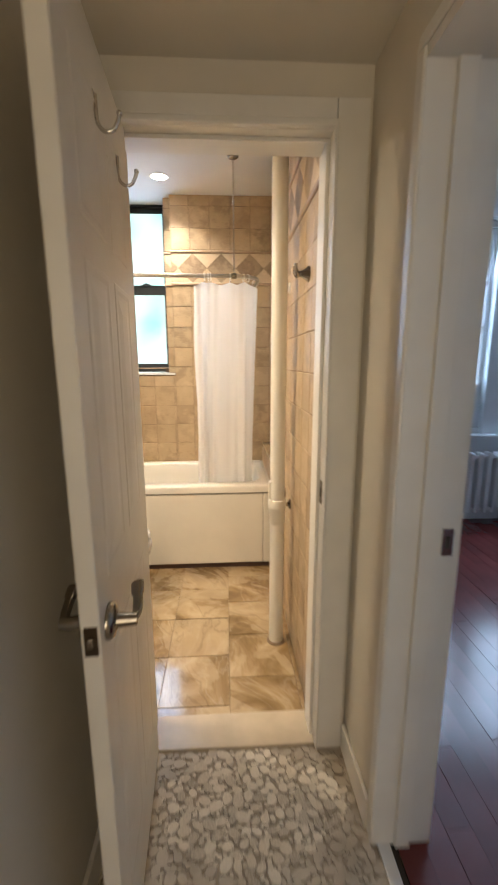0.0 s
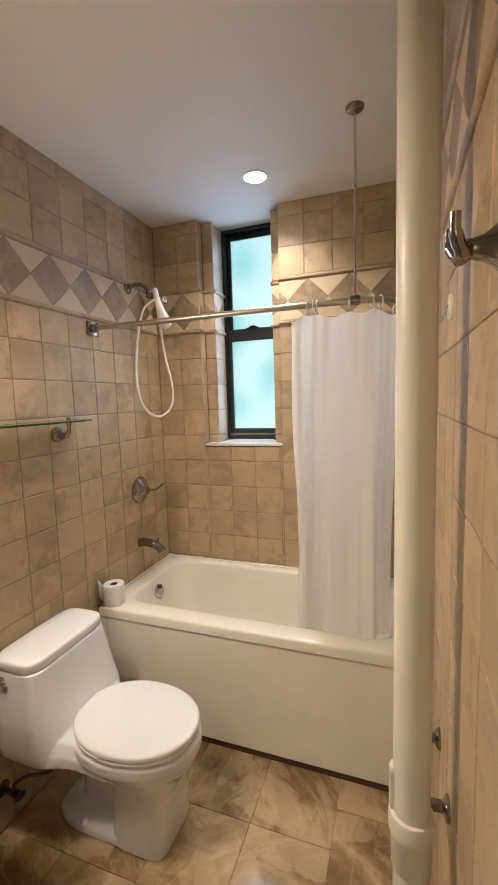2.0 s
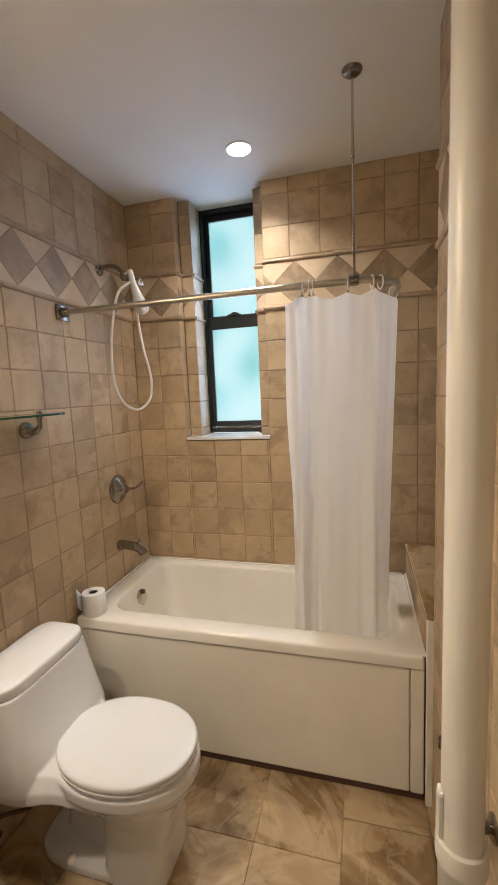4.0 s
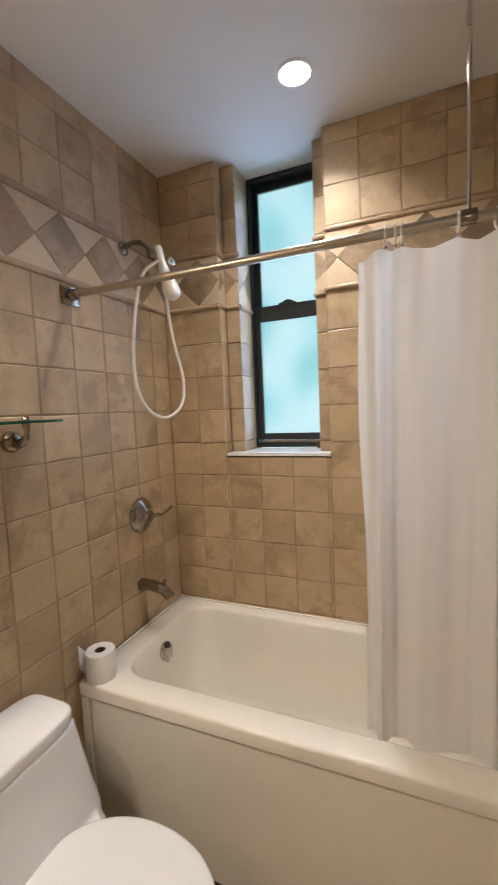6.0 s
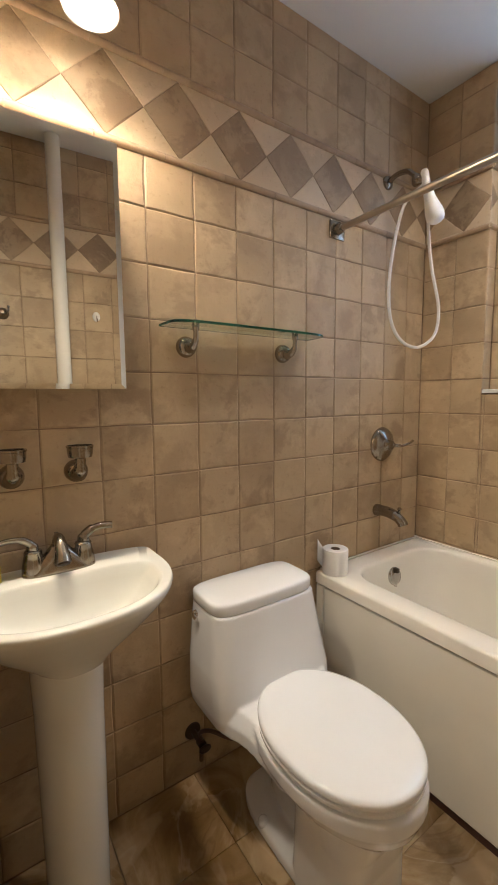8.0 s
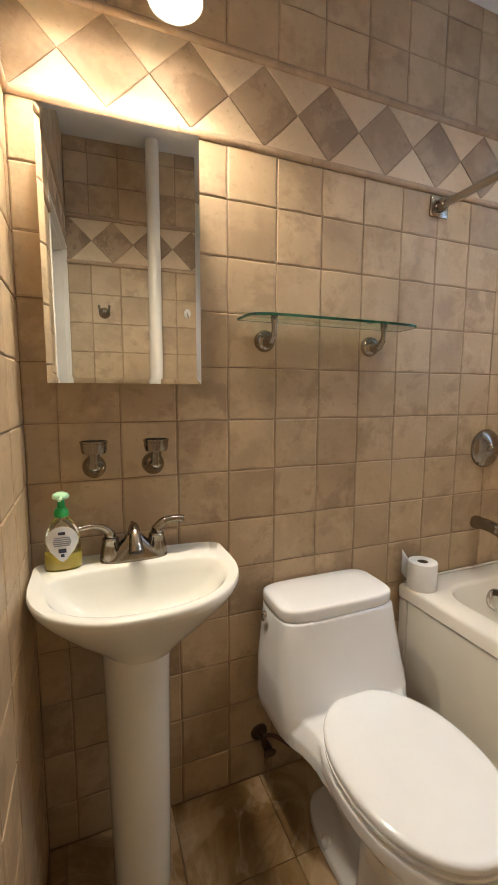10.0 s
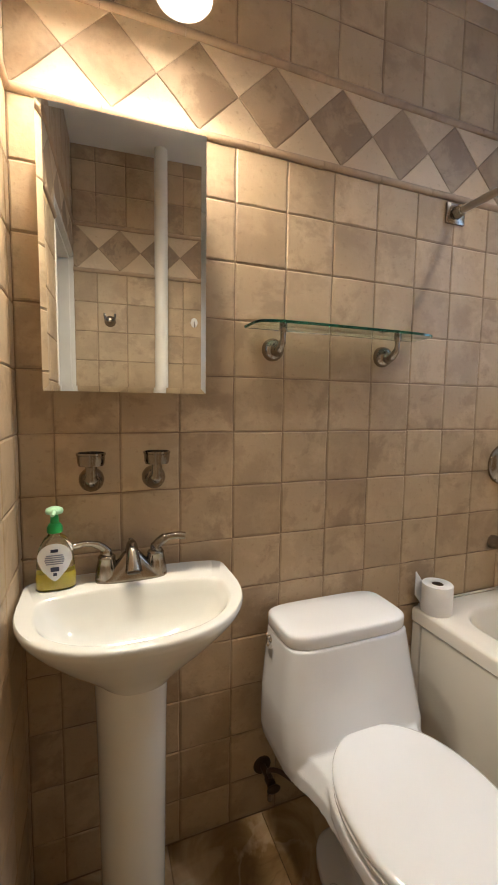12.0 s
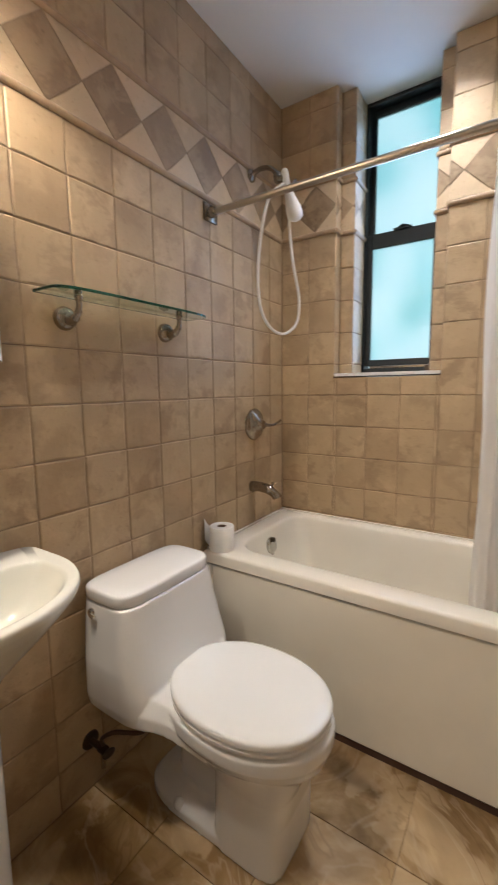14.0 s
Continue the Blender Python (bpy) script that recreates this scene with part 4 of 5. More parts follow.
def soap_bottle():
    x, y, z = 0.075, 1.682, 0.877
    b = thing("soap_bottle", x, y, z, "clear pump bottle of yellow hand soap, green pump", "soap bottle")
    def ring(a, w, h):
        return oval(x, y, a * 1.08, w * 1.1, z + h, 2.6, 32)
    part("bottle", loft(bmesh.new(), [ring(0.022, 0.036, 0.0), ring(0.026, 0.040, 0.004), ring(0.026, 0.040, 0.03), ring(0.025, 0.037, 0.07), ring(0.023, 0.033, 0.10), ring(0.018, 0.022, 0.122), ring(0.013, 0.013, 0.130), ring(0.013, 0.013, 0.138)]), CLEAR, b, smooth=True)
    part("soap", loft(bmesh.new(), [ring(0.020, 0.034, 0.003), ring(0.0235, 0.0375, 0.006), ring(0.0235, 0.0375, 0.03), ring(0.0228, 0.0362, 0.042)]), SOAP, b, "yellow liquid soap, nearly empty", smooth=True)
    shape = [(math.cos(radians(a)) * 0.0375, 0.079 + math.sin(radians(a)) * 0.037) for a in range(-10, 191, 15)] + [(-0.027, 0.053), (-0.009, 0.032), (0.0, 0.026), (0.009, 0.032), (0.027, 0.053)]
    def on_face(u, v, g):
        bulge = 0.0283 * max(0.0, 1 - abs(u / 0.0445) ** 2.6) ** (1 / 2.6)
        return (x + bulge + g, y + u, z + v)
    lb = bmesh.new()
    c = lb.verts.new(on_face(0, 0.075, 0.0012))
    vs = [lb.verts.new(on_face(u, v, 0.0010)) for u, v in shape]
    for i in range(len(vs)):
        lb.faces.new((c, vs[i], vs[(i + 1) % len(vs)]))
    label = part("label", lb, LABEL, b, "white shield-shaped paper label", modifiers=(("SOLIDIFY", {"thickness": 0.0005}),))
    for u, v, w, h, m in ((0, 0.099, 0.016, 0.007, NAVY), (0, 0.088, 0.036, 0.0022, INK), (0, 0.083, 0.040, 0.0022, INK), (0, 0.078, 0.042, 0.0022, INK), (0, 0.073, 0.040, 0.0022, INK), (0, 0.068, 0.036, 0.0022, INK), (0, 0.055, 0.018, 0.010, NAVY), (0, 0.043, 0.008, 0.007, NAVY)):
        xx = on_face(max(abs(w / 2), 0.004), v, 0)[0]
        part("print_bar", boxed(xx + 0.0012, x + 0.0308, y + u - w / 2, y + u + w / 2, z + v - h / 2, z + v + h / 2), m, label)
    part("collar", turned(pose(x, y, z + 0.136), [(0.0175, 0), (0.0175, 0.012), (0.013, 0.020), (0.0095, 0.022), (0.0085, 0.040), (0.0085, 0.044)], 20), GREEN, b, "green plastic pump collar", smooth=True)
    p = turned(pose(x, y, z + 0.178), [(0.008, 0), (0.018, 0.003), (0.020, 0.008), (0.018, 0.014), (0.010, 0.018), (0.003, 0.019)], 24)
    tube(p, [(x, y, z + 0.186), (x + 0.02, y - 0.001, z + 0.186), (x + 0.030, y - 0.002, z + 0.182)], [0.007, 0.006, 0.004], 10)
    part("pump_head", p, PALE_GREEN, b, "pale green pump head", smooth=True)


soap_bottle()


# ---- things on the west wall ----
def mirror_cabinet():
    y0, y1, z0, z1 = 1.668, 2.040, 1.344, 1.958
    c = thing("mirror_cabinet", 0.05, (y0 + y1) / 2, z0, "rectangular mirror-fronted medicine cabinet above the sink", "mirror cabinet")
    part("body", boxed(0.002, 0.082, y0 + 0.006, y1 - 0.006, z0 + 0.005, z1 - 0.005, 0.002, 1), STEEL, c, "polished steel cabinet body")
    door = bmesh.new()
    w, h = y1 - y0, z1 - z0
    def ring(g, x):
        return [(x, g, g), (x, w - g, g), (x, w - g, h - g), (x, g, h - g)]
    loft(door, [ring(0, 0.0), ring(0, 0.011), ring(0.013, 0.0135)])
    d = part("mirror_door", door, MIRROR, c, "bevelled mirror glass")
    d.matrix_parent_inverse = base_of(c).inverted()
    d.matrix_basis = pose(0.084, y0, z0, 0, 0, -1.8)       # it stands ajar by a hair


mirror_cabinet()


def cup_holder(y):
    h = thing("cup_holder", 0.0, y, 1.12, "brushed nickel ring holder above the sink", "cup holder", "ring holders above the sink")
    part("wall_plate", turned(pose(0.0, y, 1.122) @ ACROSS_X, [(0.031, 0), (0.031, 0.006), (0.030, 0.016), (0.025, 0.028), (0.016, 0.036)]), NICKEL, h, smooth=True)
    part("arm", tubed(smooth_path([(0.01, y, 1.122), (0.040, y, 1.118), (0.062, y, 1.135), (0.066, y, 1.165)]), [0.021] * 7 + [0.018] * 6 + [0.014] * 6, 12), NICKEL, h, smooth=True)
    part("ring", turned(pose(0.068, y, 1.165), [(0.016, 0.0), (0.029, 0.002), (0.0315, 0.010), (0.0325, 0.027), (0.034, 0.028), (0.034, 0.033), (0.030, 0.033), (0.029, 0.008), (0.014, 0.006)], 32, False), NICKEL, h, smooth=True)


cup_holder(1.765)
cup_holder(1.922)


def glass_shelf():
    y0, y1, z = 2.176, 2.772, 1.538
    s = thing("glass_shelf", 0.06, (y0 + y1) / 2, z, "green-edged glass shelf on two nickel brackets", "shelf")
    def outline(g, zz):
        pts = [(0.012 + g, y0 + g, zz), (0.012 + g, y1 - g, zz)]
        for i in range(25):
            t = math.pi * i / 24
            c, sn = math.cos(t), math.sin(t)
            pts.append((0.06 + (0.075 - g) * abs(sn) ** 0.45, (y0 + y1) / 2 + ((y1 - y0) / 2 - g) * math.copysign(abs(c) ** 0.35, c), zz))
        return pts
    part("glass", loft(bmesh.new(), [outline(0.0025, z - 0.0035), outline(0.0025, z + 0.0035)]), GREEN_GLASS, s)
    part("glass_edge", loft(bmesh.new(), [outline(0.002, z - 0.004), outline(0.0, z - 0.003), outline(0.0, z + 0.003), outline(0.002, z + 0.004)], False, False), GREEN_EDGE, s, "polished green glass edge")
    for y in (2.268, 2.66):
        b = turned(pose(0.0, y, 1.480) @ ACROSS_X, [(0.033, 0), (0.033, 0.007), (0.029, 0.018), (0.018, 0.028)])
        tube(b, smooth_path([(0.01, y, 1.480), (0.045, y, 1.474), (0.070, y, 1.494), (0.074, y, 1.525)]), [0.017] * 5 + [0.013] * 4 + [0.0105] * 4 + [0.008] * 6, 12)
        lathe(b, pose(0.074, y, 1.520), [(0.009, 0), (0.011, 0.005), (0.011, 0.0135)])
        lathe(b, pose(0.074, y, 1.5425), [(0.010, 0), (0.010, 0.008), (0.006, 0.012)])
        part("bracket", b, NICKEL, s, "brushed nickel bracket", smooth=True)


glass_shelf()


def vanity_light():
    v = thing("vanity_light", 0.0, sum(LAMP_Y) / 2, 2.3, "two-lamp wall light with white bell shades, lit", "wall light")
    part("back_plate", boxed(0.0, 0.02, LAMP_Y[0] - 0.07, LAMP_Y[1] + 0.07, 2.345, 2.415, 0.006), NICKEL, v)
    for ly in LAMP_Y:
        part("arm", tubed(smooth_path([(0.02, ly, 2.38), (0.09, ly, 2.40), (0.145, ly, 2.39), (0.168, ly, 2.355)]), 0.009), NICKEL, v, smooth=True)
        part("socket", turned(pose(0.168, ly, 2.322), [(0.024, 0), (0.024, 0.035), (0.014, 0.042)]), NICKEL, v, smooth=True)
        sh = turned(pose(0.168, ly, 2.190), [(0.062, 0.0), (0.056, 0.012), (0.045, 0.06), (0.034, 0.105), (0.026, 0.125), (0.023, 0.122), (0.031, 0.10), (0.042, 0.058), (0.053, 0.012), (0.059, 0.001)], 40, False)
        part("shade", sh, SHADE, v, "white frosted glass bell shade", smooth=True)
        part("bulb", ball(bmesh.new(), 0.168, ly, 2.262, 0.024, 1, 1, 1.6), BULB, v, "lit bulb", smooth=True)


vanity_light()


def shower():
    y = 3.245
    s = thing("shower_set", 0.0, y, 2.237, "nickel shower arm with a white hand shower and hose", "shower")
    part("flange", turned(pose(0.0, y, 2.237) @ ACROSS_X, [(0.030, 0), (0.029, 0.006), (0.020, 0.012), (0.011, 0.014)]), NICKEL, s, smooth=True)
    part("arm", tubed(smooth_path([(0.005, y, 2.237), (0.05, y, 2.250), (0.10, y, 2.240), (0.135, y + 0.003, 2.208)]), 0.0105), NICKEL, s, smooth=True)
    br = turned(pose(0.138, y + 0.003, 2.172), [(0.012, 0), (0.018, 0.006), (0.019, 0.03), (0.013, 0.04)])
    ball(br, 0.15, y + 0.012, 2.19, 0.018)
    part("swivel_bracket", br, NICKEL, s, smooth=True)
    hd = tubed(smooth_path([(0.166, y + 0.012, 2.222), (0.172, y + 0.016, 2.18), (0.186, y + 0.026, 2.11), (0.202, y + 0.038, 2.045), (0.209, y + 0.043, 2.008)]), [0.010, 0.014] + [0.0155] * 7 + [0.017, 0.019, 0.0205, 0.022, 0.024, 0.027, 0.030, 0.033, 0.0345, 0.035, 0.035, 0.034, 0.032, 0.028, 0.020, 0.006], 20)
    part("hand_shower", hd, PLASTIC, s, "white plastic hand shower", smooth=True)
    part("spray_face", turned(pose(0.185, y + 0.055, 2.165, 0, 75, 20), [(0.014, 0), (0.022, 0.012), (0.024, 0.022), (0.02, 0.025)]), STEEL, s, "small chrome spray nozzle", smooth=True)
    hose = smooth_path([(0.168, y + 0.004, 2.16), (0.125, y - 0.045, 2.10), (0.10, y - 0.075, 1.95), (0.09, y - 0.09, 1.78), (0.095, y - 0.08, 1.64), (0.115, y - 0.035, 1.555), (0.145, y + 0.04, 1.528), (0.178, y + 0.105, 1.58), (0.19, y + 0.11, 1.69), (0.180, y + 0.065, 1.85), (0.178, y + 0.035, 2.0), (0.186, y + 0.026, 2.09)], 8)
    part("hose", tubed(hose, 0.0065, 10), PLASTIC, s, "looped white plastic hose", smooth=True)


shower()


def shower_valve():
    y, z = 3.248, 1.104
    v = thing("shower_valve", 0.0, y, z, "round brushed nickel shower valve with a lever", "shower valve")
    part("plate", turned(pose(0.0, y, z) @ ACROSS_X, [(0.077, 0), (0.078, 0.005), (0.072, 0.014), (0.055, 0.026), (0.034, 0.034), (0.024, 0.040), (0.020, 0.058), (0.010, 0.062)], 48), NICKEL, v, smooth=True)
    part("lever", tubed(smooth_path([(0.045, y, z), (0.060, y + 0.02, z - 0.002), (0.072, y + 0.055, z - 0.006), (0.078, y + 0.095, z + 0.004), (0.079, y + 0.125, z + 0.014)]), [0.013] * 5 + [0.009] * 6 + [0.0065] * 14, 12, 0.8), NICKEL, v, smooth=True)


shower_valve()


def tub_spout():
    y, z = 3.222, 0.80
    s = thing("tub_spout", 0.0, y, z, "brushed nickel tub spout", "tub spout")
    part("body", tubed(smooth_path([(0.0, y, z), (0.05, y + 0.002, z + 0.002), (0.10, y + 0.006, z - 0.008), (0.130, y + 0.010, z - 0.030), (0.138, y + 0.011, z - 0.045)]), [0.027] * 3 + [0.024] * 10 + [0.022] * 12, 16), NICKEL, s, smooth=True)
    part("diverter_knob", turned(pose(0.118, y + 0.008, z + 0.008), [(0.005, 0), (0.005, 0.012), (0.009, 0.016), (0.007, 0.024)], 16), NICKEL, s, smooth=True)


tub_spout()


# ---- curtain and rod ----
ROD_Y, ROD_Z = 2.935, 1.975
BEND = [(1.24, ROD_Y), (1.33, ROD_Y + 0.02), (1.395, ROD_Y + 0.08), (1.415, ROD_Y + 0.17), (1.415, ROD_Y + 0.30), (1.415, BATH_N - 0.005)]


def curtain_rod():
    r = thing("curtain_rod", 0.0, ROD_Y, ROD_Z, "brushed nickel L-shaped shower curtain rod with a ceiling strut", "curtain rod")
    pts = [(0.0, ROD_Y, ROD_Z), (0.6, ROD_Y, ROD_Z)] + [(p.x, p.y, ROD_Z) for p in smooth_path([(a, b, 0) for a, b in BEND], 6)]
    part("rod", tubed(pts, 0.0125, 14), SATIN, r, smooth=True)
    f = boxed(0.0, 0.010, ROD_Y - 0.040, ROD_Y + 0.040, ROD_Z - 0.036, ROD_Z + 0.032, 0.003)
    lathe(f, pose(0.008, ROD_Y, ROD_Z) @ ACROSS_X, [(0.022, 0), (0.018, 0.022), (0.0145, 0.030)])
    part("wall_flange", f, NICKEL, r, smooth=True)
    part("wall_flange", turned(pose(1.415, BATH_N, ROD_Z, 90), [(0.032, 0), (0.030, 0.006), (0.018, 0.012), (0.014, 0.03)]), NICKEL, r, smooth=True)
    st = tubed([(1.253, ROD_Y - 0.006, ROD_Z), (1.253, ROD_Y - 0.008, 2.40), (1.2535, ROD_Y - 0.01, CEIL - 0.004)], 0.0048, 10)
    part("ceiling_strut", st, STEEL, r, smooth=True)
    part("strut_collar", turned(pose(1.253, ROD_Y - 0.008, 2.385), [(0.0062, 0), (0.0068, 0.03), (0.005, 0.036)], 14), STEEL, r, smooth=True)
    part("strut_saddle", turned(pose(1.235, ROD_Y, ROD_Z) @ ACROSS_X, [(0.0175, 0), (0.0185, 0.004), (0.0185, 0.03), (0.0175, 0.034)]), NICKEL, r, smooth=True)
    part("ceiling_flange", turned(pose(1.2535, ROD_Y - 0.01, CEIL, 180), [(0.035, 0), (0.034, 0.006), (0.024, 0.014), (0.008, 0.018)]), NICKEL, r, smooth=True)


curtain_rod()
RAILWAY = smooth_path([(0.99, ROD_Y, 0), (1.12, ROD_Y, 0)] + [(a, b, 0) for a, b in BEND[:4]] + [(1.40, ROD_Y + 0.24, 0)], 12)


def along(u):
    """A place on the curtain's line: u from 0 to 1."""
    lengths = [0.0]
    for a, b in zip(RAILWAY, RAILWAY[1:]):
        lengths.append(lengths[-1] + (b - a).length)
    d = min(max(u, 0), 1) * lengths[-1]
    for i in range(len(RAILWAY) - 1):
        if d <= lengths[i + 1]:
            k = (d - lengths[i]) / max(1e-6, lengths[i + 1] - lengths[i])
            p = RAILWAY[i].lerp(RAILWAY[i + 1], k)
            t = (RAILWAY[i + 1] - RAILWAY[i]).normalized()
            return p, Vector((-t.y, t.x, 0))
    return RAILWAY[-1], Vector((-1, 0, 0))


RING_AT = (0.125, 0.165, 0.19, 0.40, 0.545, 0.60, 0.985)


def curtain():
    c = thing("shower_curtain", 1.2, 3.0, 0.57, "white fabric shower curtain drawn to one end of its rod", "shower curtain")
    nu, nz = 150, 44
    bm = bmesh.new()
    rows = []
    for j in range(nz + 1):
        v = j / nz
        z = 1.938 - v * 1.378
        row = []
        for i in range(nu + 1):
            u = i / nu
            p, n = along(u)
            # the far edge draws in towards the hem, and all of it hangs inside the tub
            p = p.lerp(Vector((1.13, 3.02, 0)), 0.03 * v + 0.14 * v * max(0.0, (u - 0.45) / 0.55))
            p = p + Vector((-0.004, 0.055, 0)) * min(1, v * 1.4)
            # narrow gathers near the leading edge, one broad plain stretch at the other
            w = 2 * math.pi * (6.6 * u - 2.0 * u * u + 0.22 * math.sin(7.3 * u + 0.9) + 0.10 * v * math.sin(9 * u))
            a = (0.017 + 0.008 * math.sin(13 * u + 0.6)) * (1.0 - 0.72 * max(0.0, min(1.0, (u - 0.58) / 0.12))) * (0.75 + 0.35 * v)
            fold = a * (math.sin(w) + 0.30 * math.sin(2 * w + 0.7 + 1.2 * v)) + 0.0022 * math.sin(2.7 * w + 1.1 + 2.5 * v)
            nearest = min(abs(u - r) for r in RING_AT)
            sag = 0.020 * min(1.0, nearest / 0.09) * (1 - v) ** 6
            edge = 0.006 * math.sin(9 * v + 2) * (1 if i in (0, nu) else 0)
            row.append(bm.verts.new((p.x + n.x * fold + edge, p.y + n.y * fold, z - sag)))
        rows.append(row)
    for a, b in zip(rows, rows[1:]):
        for i in range(nu):
            bm.faces.new((a[i], a[i + 1], b[i + 1], b[i]))
    part("cloth", bm, CLOTH, c, smooth=True)


curtain()


def curtain_ring(u):
    p, n = along(u)
    r = thing("curtain_ring", p.x, p.y, ROD_Z, "white plastic curtain ring on the rod", "curtain ring", "curtain rings")
    pts = [(p.x + n.x * 0.017 * math.sin(a), p.y + n.y * 0.017 * math.sin(a), ROD_Z - 0.008 + 0.024 * math.cos(a)) for a in [2 * math.pi * k / 24 for k in range(25)]]
    part("ring", tubed(pts, 0.0026, 8), PLASTIC, r, smooth=True)
    part("bead", ball(bmesh.new(), p.x, p.y, ROD_Z - 0.036, 0.005), STEEL, r, smooth=True)


for u in RING_AT:
    curtain_ring(u)


# ---- ceiling light ----
def downlight():
    d = thing("downlight", 0.763, 3.233, CEIL, "round recessed ceiling light, lit", "ceiling light")
    part("trim_ring", turned(pose(0.763, 3.233, CEIL, 180), [(0.052, -0.002), (0.063, 0.0), (0.063, 0.002), (0.057, 0.005), (0.052, 0.004)], 48, False), PLASTIC, d, "white trim ring", smooth=True)
    part("lens", turned(pose(0.763, 3.233, CEIL - 0.001, 180), [(0.053, 0), (0.05, 0.002), (0.02, 0.004)], 48), LENS, d, "glowing lens", smooth=True)


downlight()


# ---- pipe and things on the east wall ----
def standpipe():
    x, y = 1.4345, 2.052
    p = thing("standpipe", x, y, 0.0, "cream painted vertical pipe from floor to ceiling", "pipe")
    part("pipe", turned(pose(x, y, 0.0), [(0.035, 0), (0.035, 0.5), (0.0353, 1.2), (0.035, CEIL)], 40, False), PIPE_PAINT, p, smooth=True)
    part("coupling", turned(pose(x, y, 0.655), [(0.035, 0), (0.0385, 0.004), (0.0395, 0.075), (0.0430, 0.080), (0.0440, 0.088), (0.0440, 0.118), (0.0420, 0.124), (0.0355, 0.126)], 40, False), PIPE_PAINT, p, "thicker painted coupling", smooth=True)
    part("boss", boxed(x - 0.043, x - 0.03, y - 0.014, y + 0.012, 0.778, 0.875, 0.009), PIPE_PAINT, p)
    part("floor_collar", turned(pose(x, y, 0.0), [(0.046, 0), (0.045, 0.006), (0.035, 0.010)], 32, False), GROUT, p, smooth=True)


standpipe()


def robe_hook():
    y, z = 1.782, 1.765
    h = thing("robe_hook", EAST, y, z, "brushed nickel double robe hook", "hook")
    flip = ACROSS_X.inverted()
    b = turned(pose(EAST, y, z) @ flip, [(0.030, 0), (0.029, 0.005), (0.022, 0.012), (0.014, 0.024), (0.011, 0.036), (0.012, 0.046), (0.008, 0.051)])
    part("base", b, NICKEL, h, smooth=True)
    for s in (-1, 1):
        part("prong", tubed(smooth_path([(EAST - 0.038, y, z), (EAST - 0.046, y + s * 0.014, z - 0.004), (EAST - 0.054, y + s * 0.024, z + 0.012), (EAST - 0.055, y + s * 0.027, z + 0.032)]), [0.009] * 7 + [0.0075] * 6 + [0.006] * 6, 12), NICKEL, h, smooth=True)


robe_hook()


def small_hook():
    y, z = 2.245, 1.79
    h = thing("adhesive_hook", EAST, y, z, "small white oval stick-on hook with a metal pin", "hook")
    part("pad", loft(bmesh.new(), [[(EAST - d, y + g * 0.020 * math.cos(a), z + g * 0.027 * math.sin(a)) for a in [2 * math.pi * k / 28 for k in range(28)]] for d, g in ((0.0, 1.0), (0.006, 1.0), (0.009, 0.85))]), PLASTIC, h, smooth=True)
    part("pin", tubed(smooth_path([(EAST - 0.008, y, z + 0.004), (EAST - 0.016, y, z - 0.01), (EAST - 0.02, y, z - 0.026), (EAST - 0.028, y, z - 0.028), (EAST - 0.033, y, z - 0.016)]), 0.0026, 8), STEEL, h, smooth=True)


small_hook()


def paper_holder():
    y, z = 2.135, 0.722
    h = thing("paper_holder", EAST, y, z, "empty brushed nickel paper holder post pair", "paper holder")
    flip = ACROSS_X.inverted()
    for dy in (0.0, 0.19):
        part("post", turned(pose(EAST, y + dy, z) @ flip, [(0.026, 0), (0.026, 0.006), (0.020, 0.010), (0.012, 0.014), (0.012, 0.045), (0.015, 0.050), (0.015, 0.068), (0.010, 0.072)]), NICKEL, h, smooth=True)


paper_holder()


def switch_plate():
    x0, x1, z0, z1, y = 0.412, 0.529, 1.270, 1.390, SOUTH_Y
    s = thing("light_switch", (x0 + x1) / 2, y, (z0 + z1) / 2, "white two-gang wall switch plate", "switch")
    part("plate", boxed(x0, x1, y, y + 0.007, z0, z1, 0.003), OUTLET, s)
    for x in (x0 + 0.034, x1 - 0.034):
        bm = boxed(x - 0.017, x + 0.017, y + 0.006, y + 0.0095, (z0 + z1) / 2 - 0.034, (z0 + z1) / 2 + 0.034, 0.001, 1)
        part("rocker_frame", bm, OUTLET, s)
        part("rocker", loft(bmesh.new(), [[(x - 0.013, y + 0.009, (z0 + z1) / 2 - 0.03), (x + 0.013, y + 0.009, (z0 + z1) / 2 - 0.03), (x + 0.013, y + 0.009, (z0 + z1) / 2 + 0.03), (x - 0.013, y + 0.009, (z0 + z1) / 2 + 0.03)], [(x - 0.012, y + 0.015, (z0 + z1) / 2 - 0.028), (x + 0.012, y + 0.015, (z0 + z1) / 2 - 0.028), (x + 0.012, y + 0.0105, (z0 + z1) / 2 + 0.028), (x - 0.012, y + 0.0105, (z0 + z1) / 2 + 0.028)]]), OUTLET, s)


switch_plate()


# ---- pieces: wall tiles, floor tiles, pebbles ----
rng = random.Random(7)
PIECES = {}
GAP = 0.0027


def clip(poly, keep):
    """The part of a polygon where keep(point) >= 0 (keep is linear)."""
    out = []
    for a, b in zip(poly, poly[1:] + poly[:1]):
        fa, fb = keep(a), keep(b)
        if fa >= 0:
            out.append(a)
        if (fa >= 0) != (fb >= 0):
            k = fa / (fa - fb)
            out.append((a[0] + (b[0] - a[0]) * k, a[1] + (b[1] - a[1]) * k))
    return out


def area(poly):
    return 0.5 * sum(a[0] * b[1] - b[0] * a[1] for a, b in zip(poly, poly[1:] + poly[:1]))


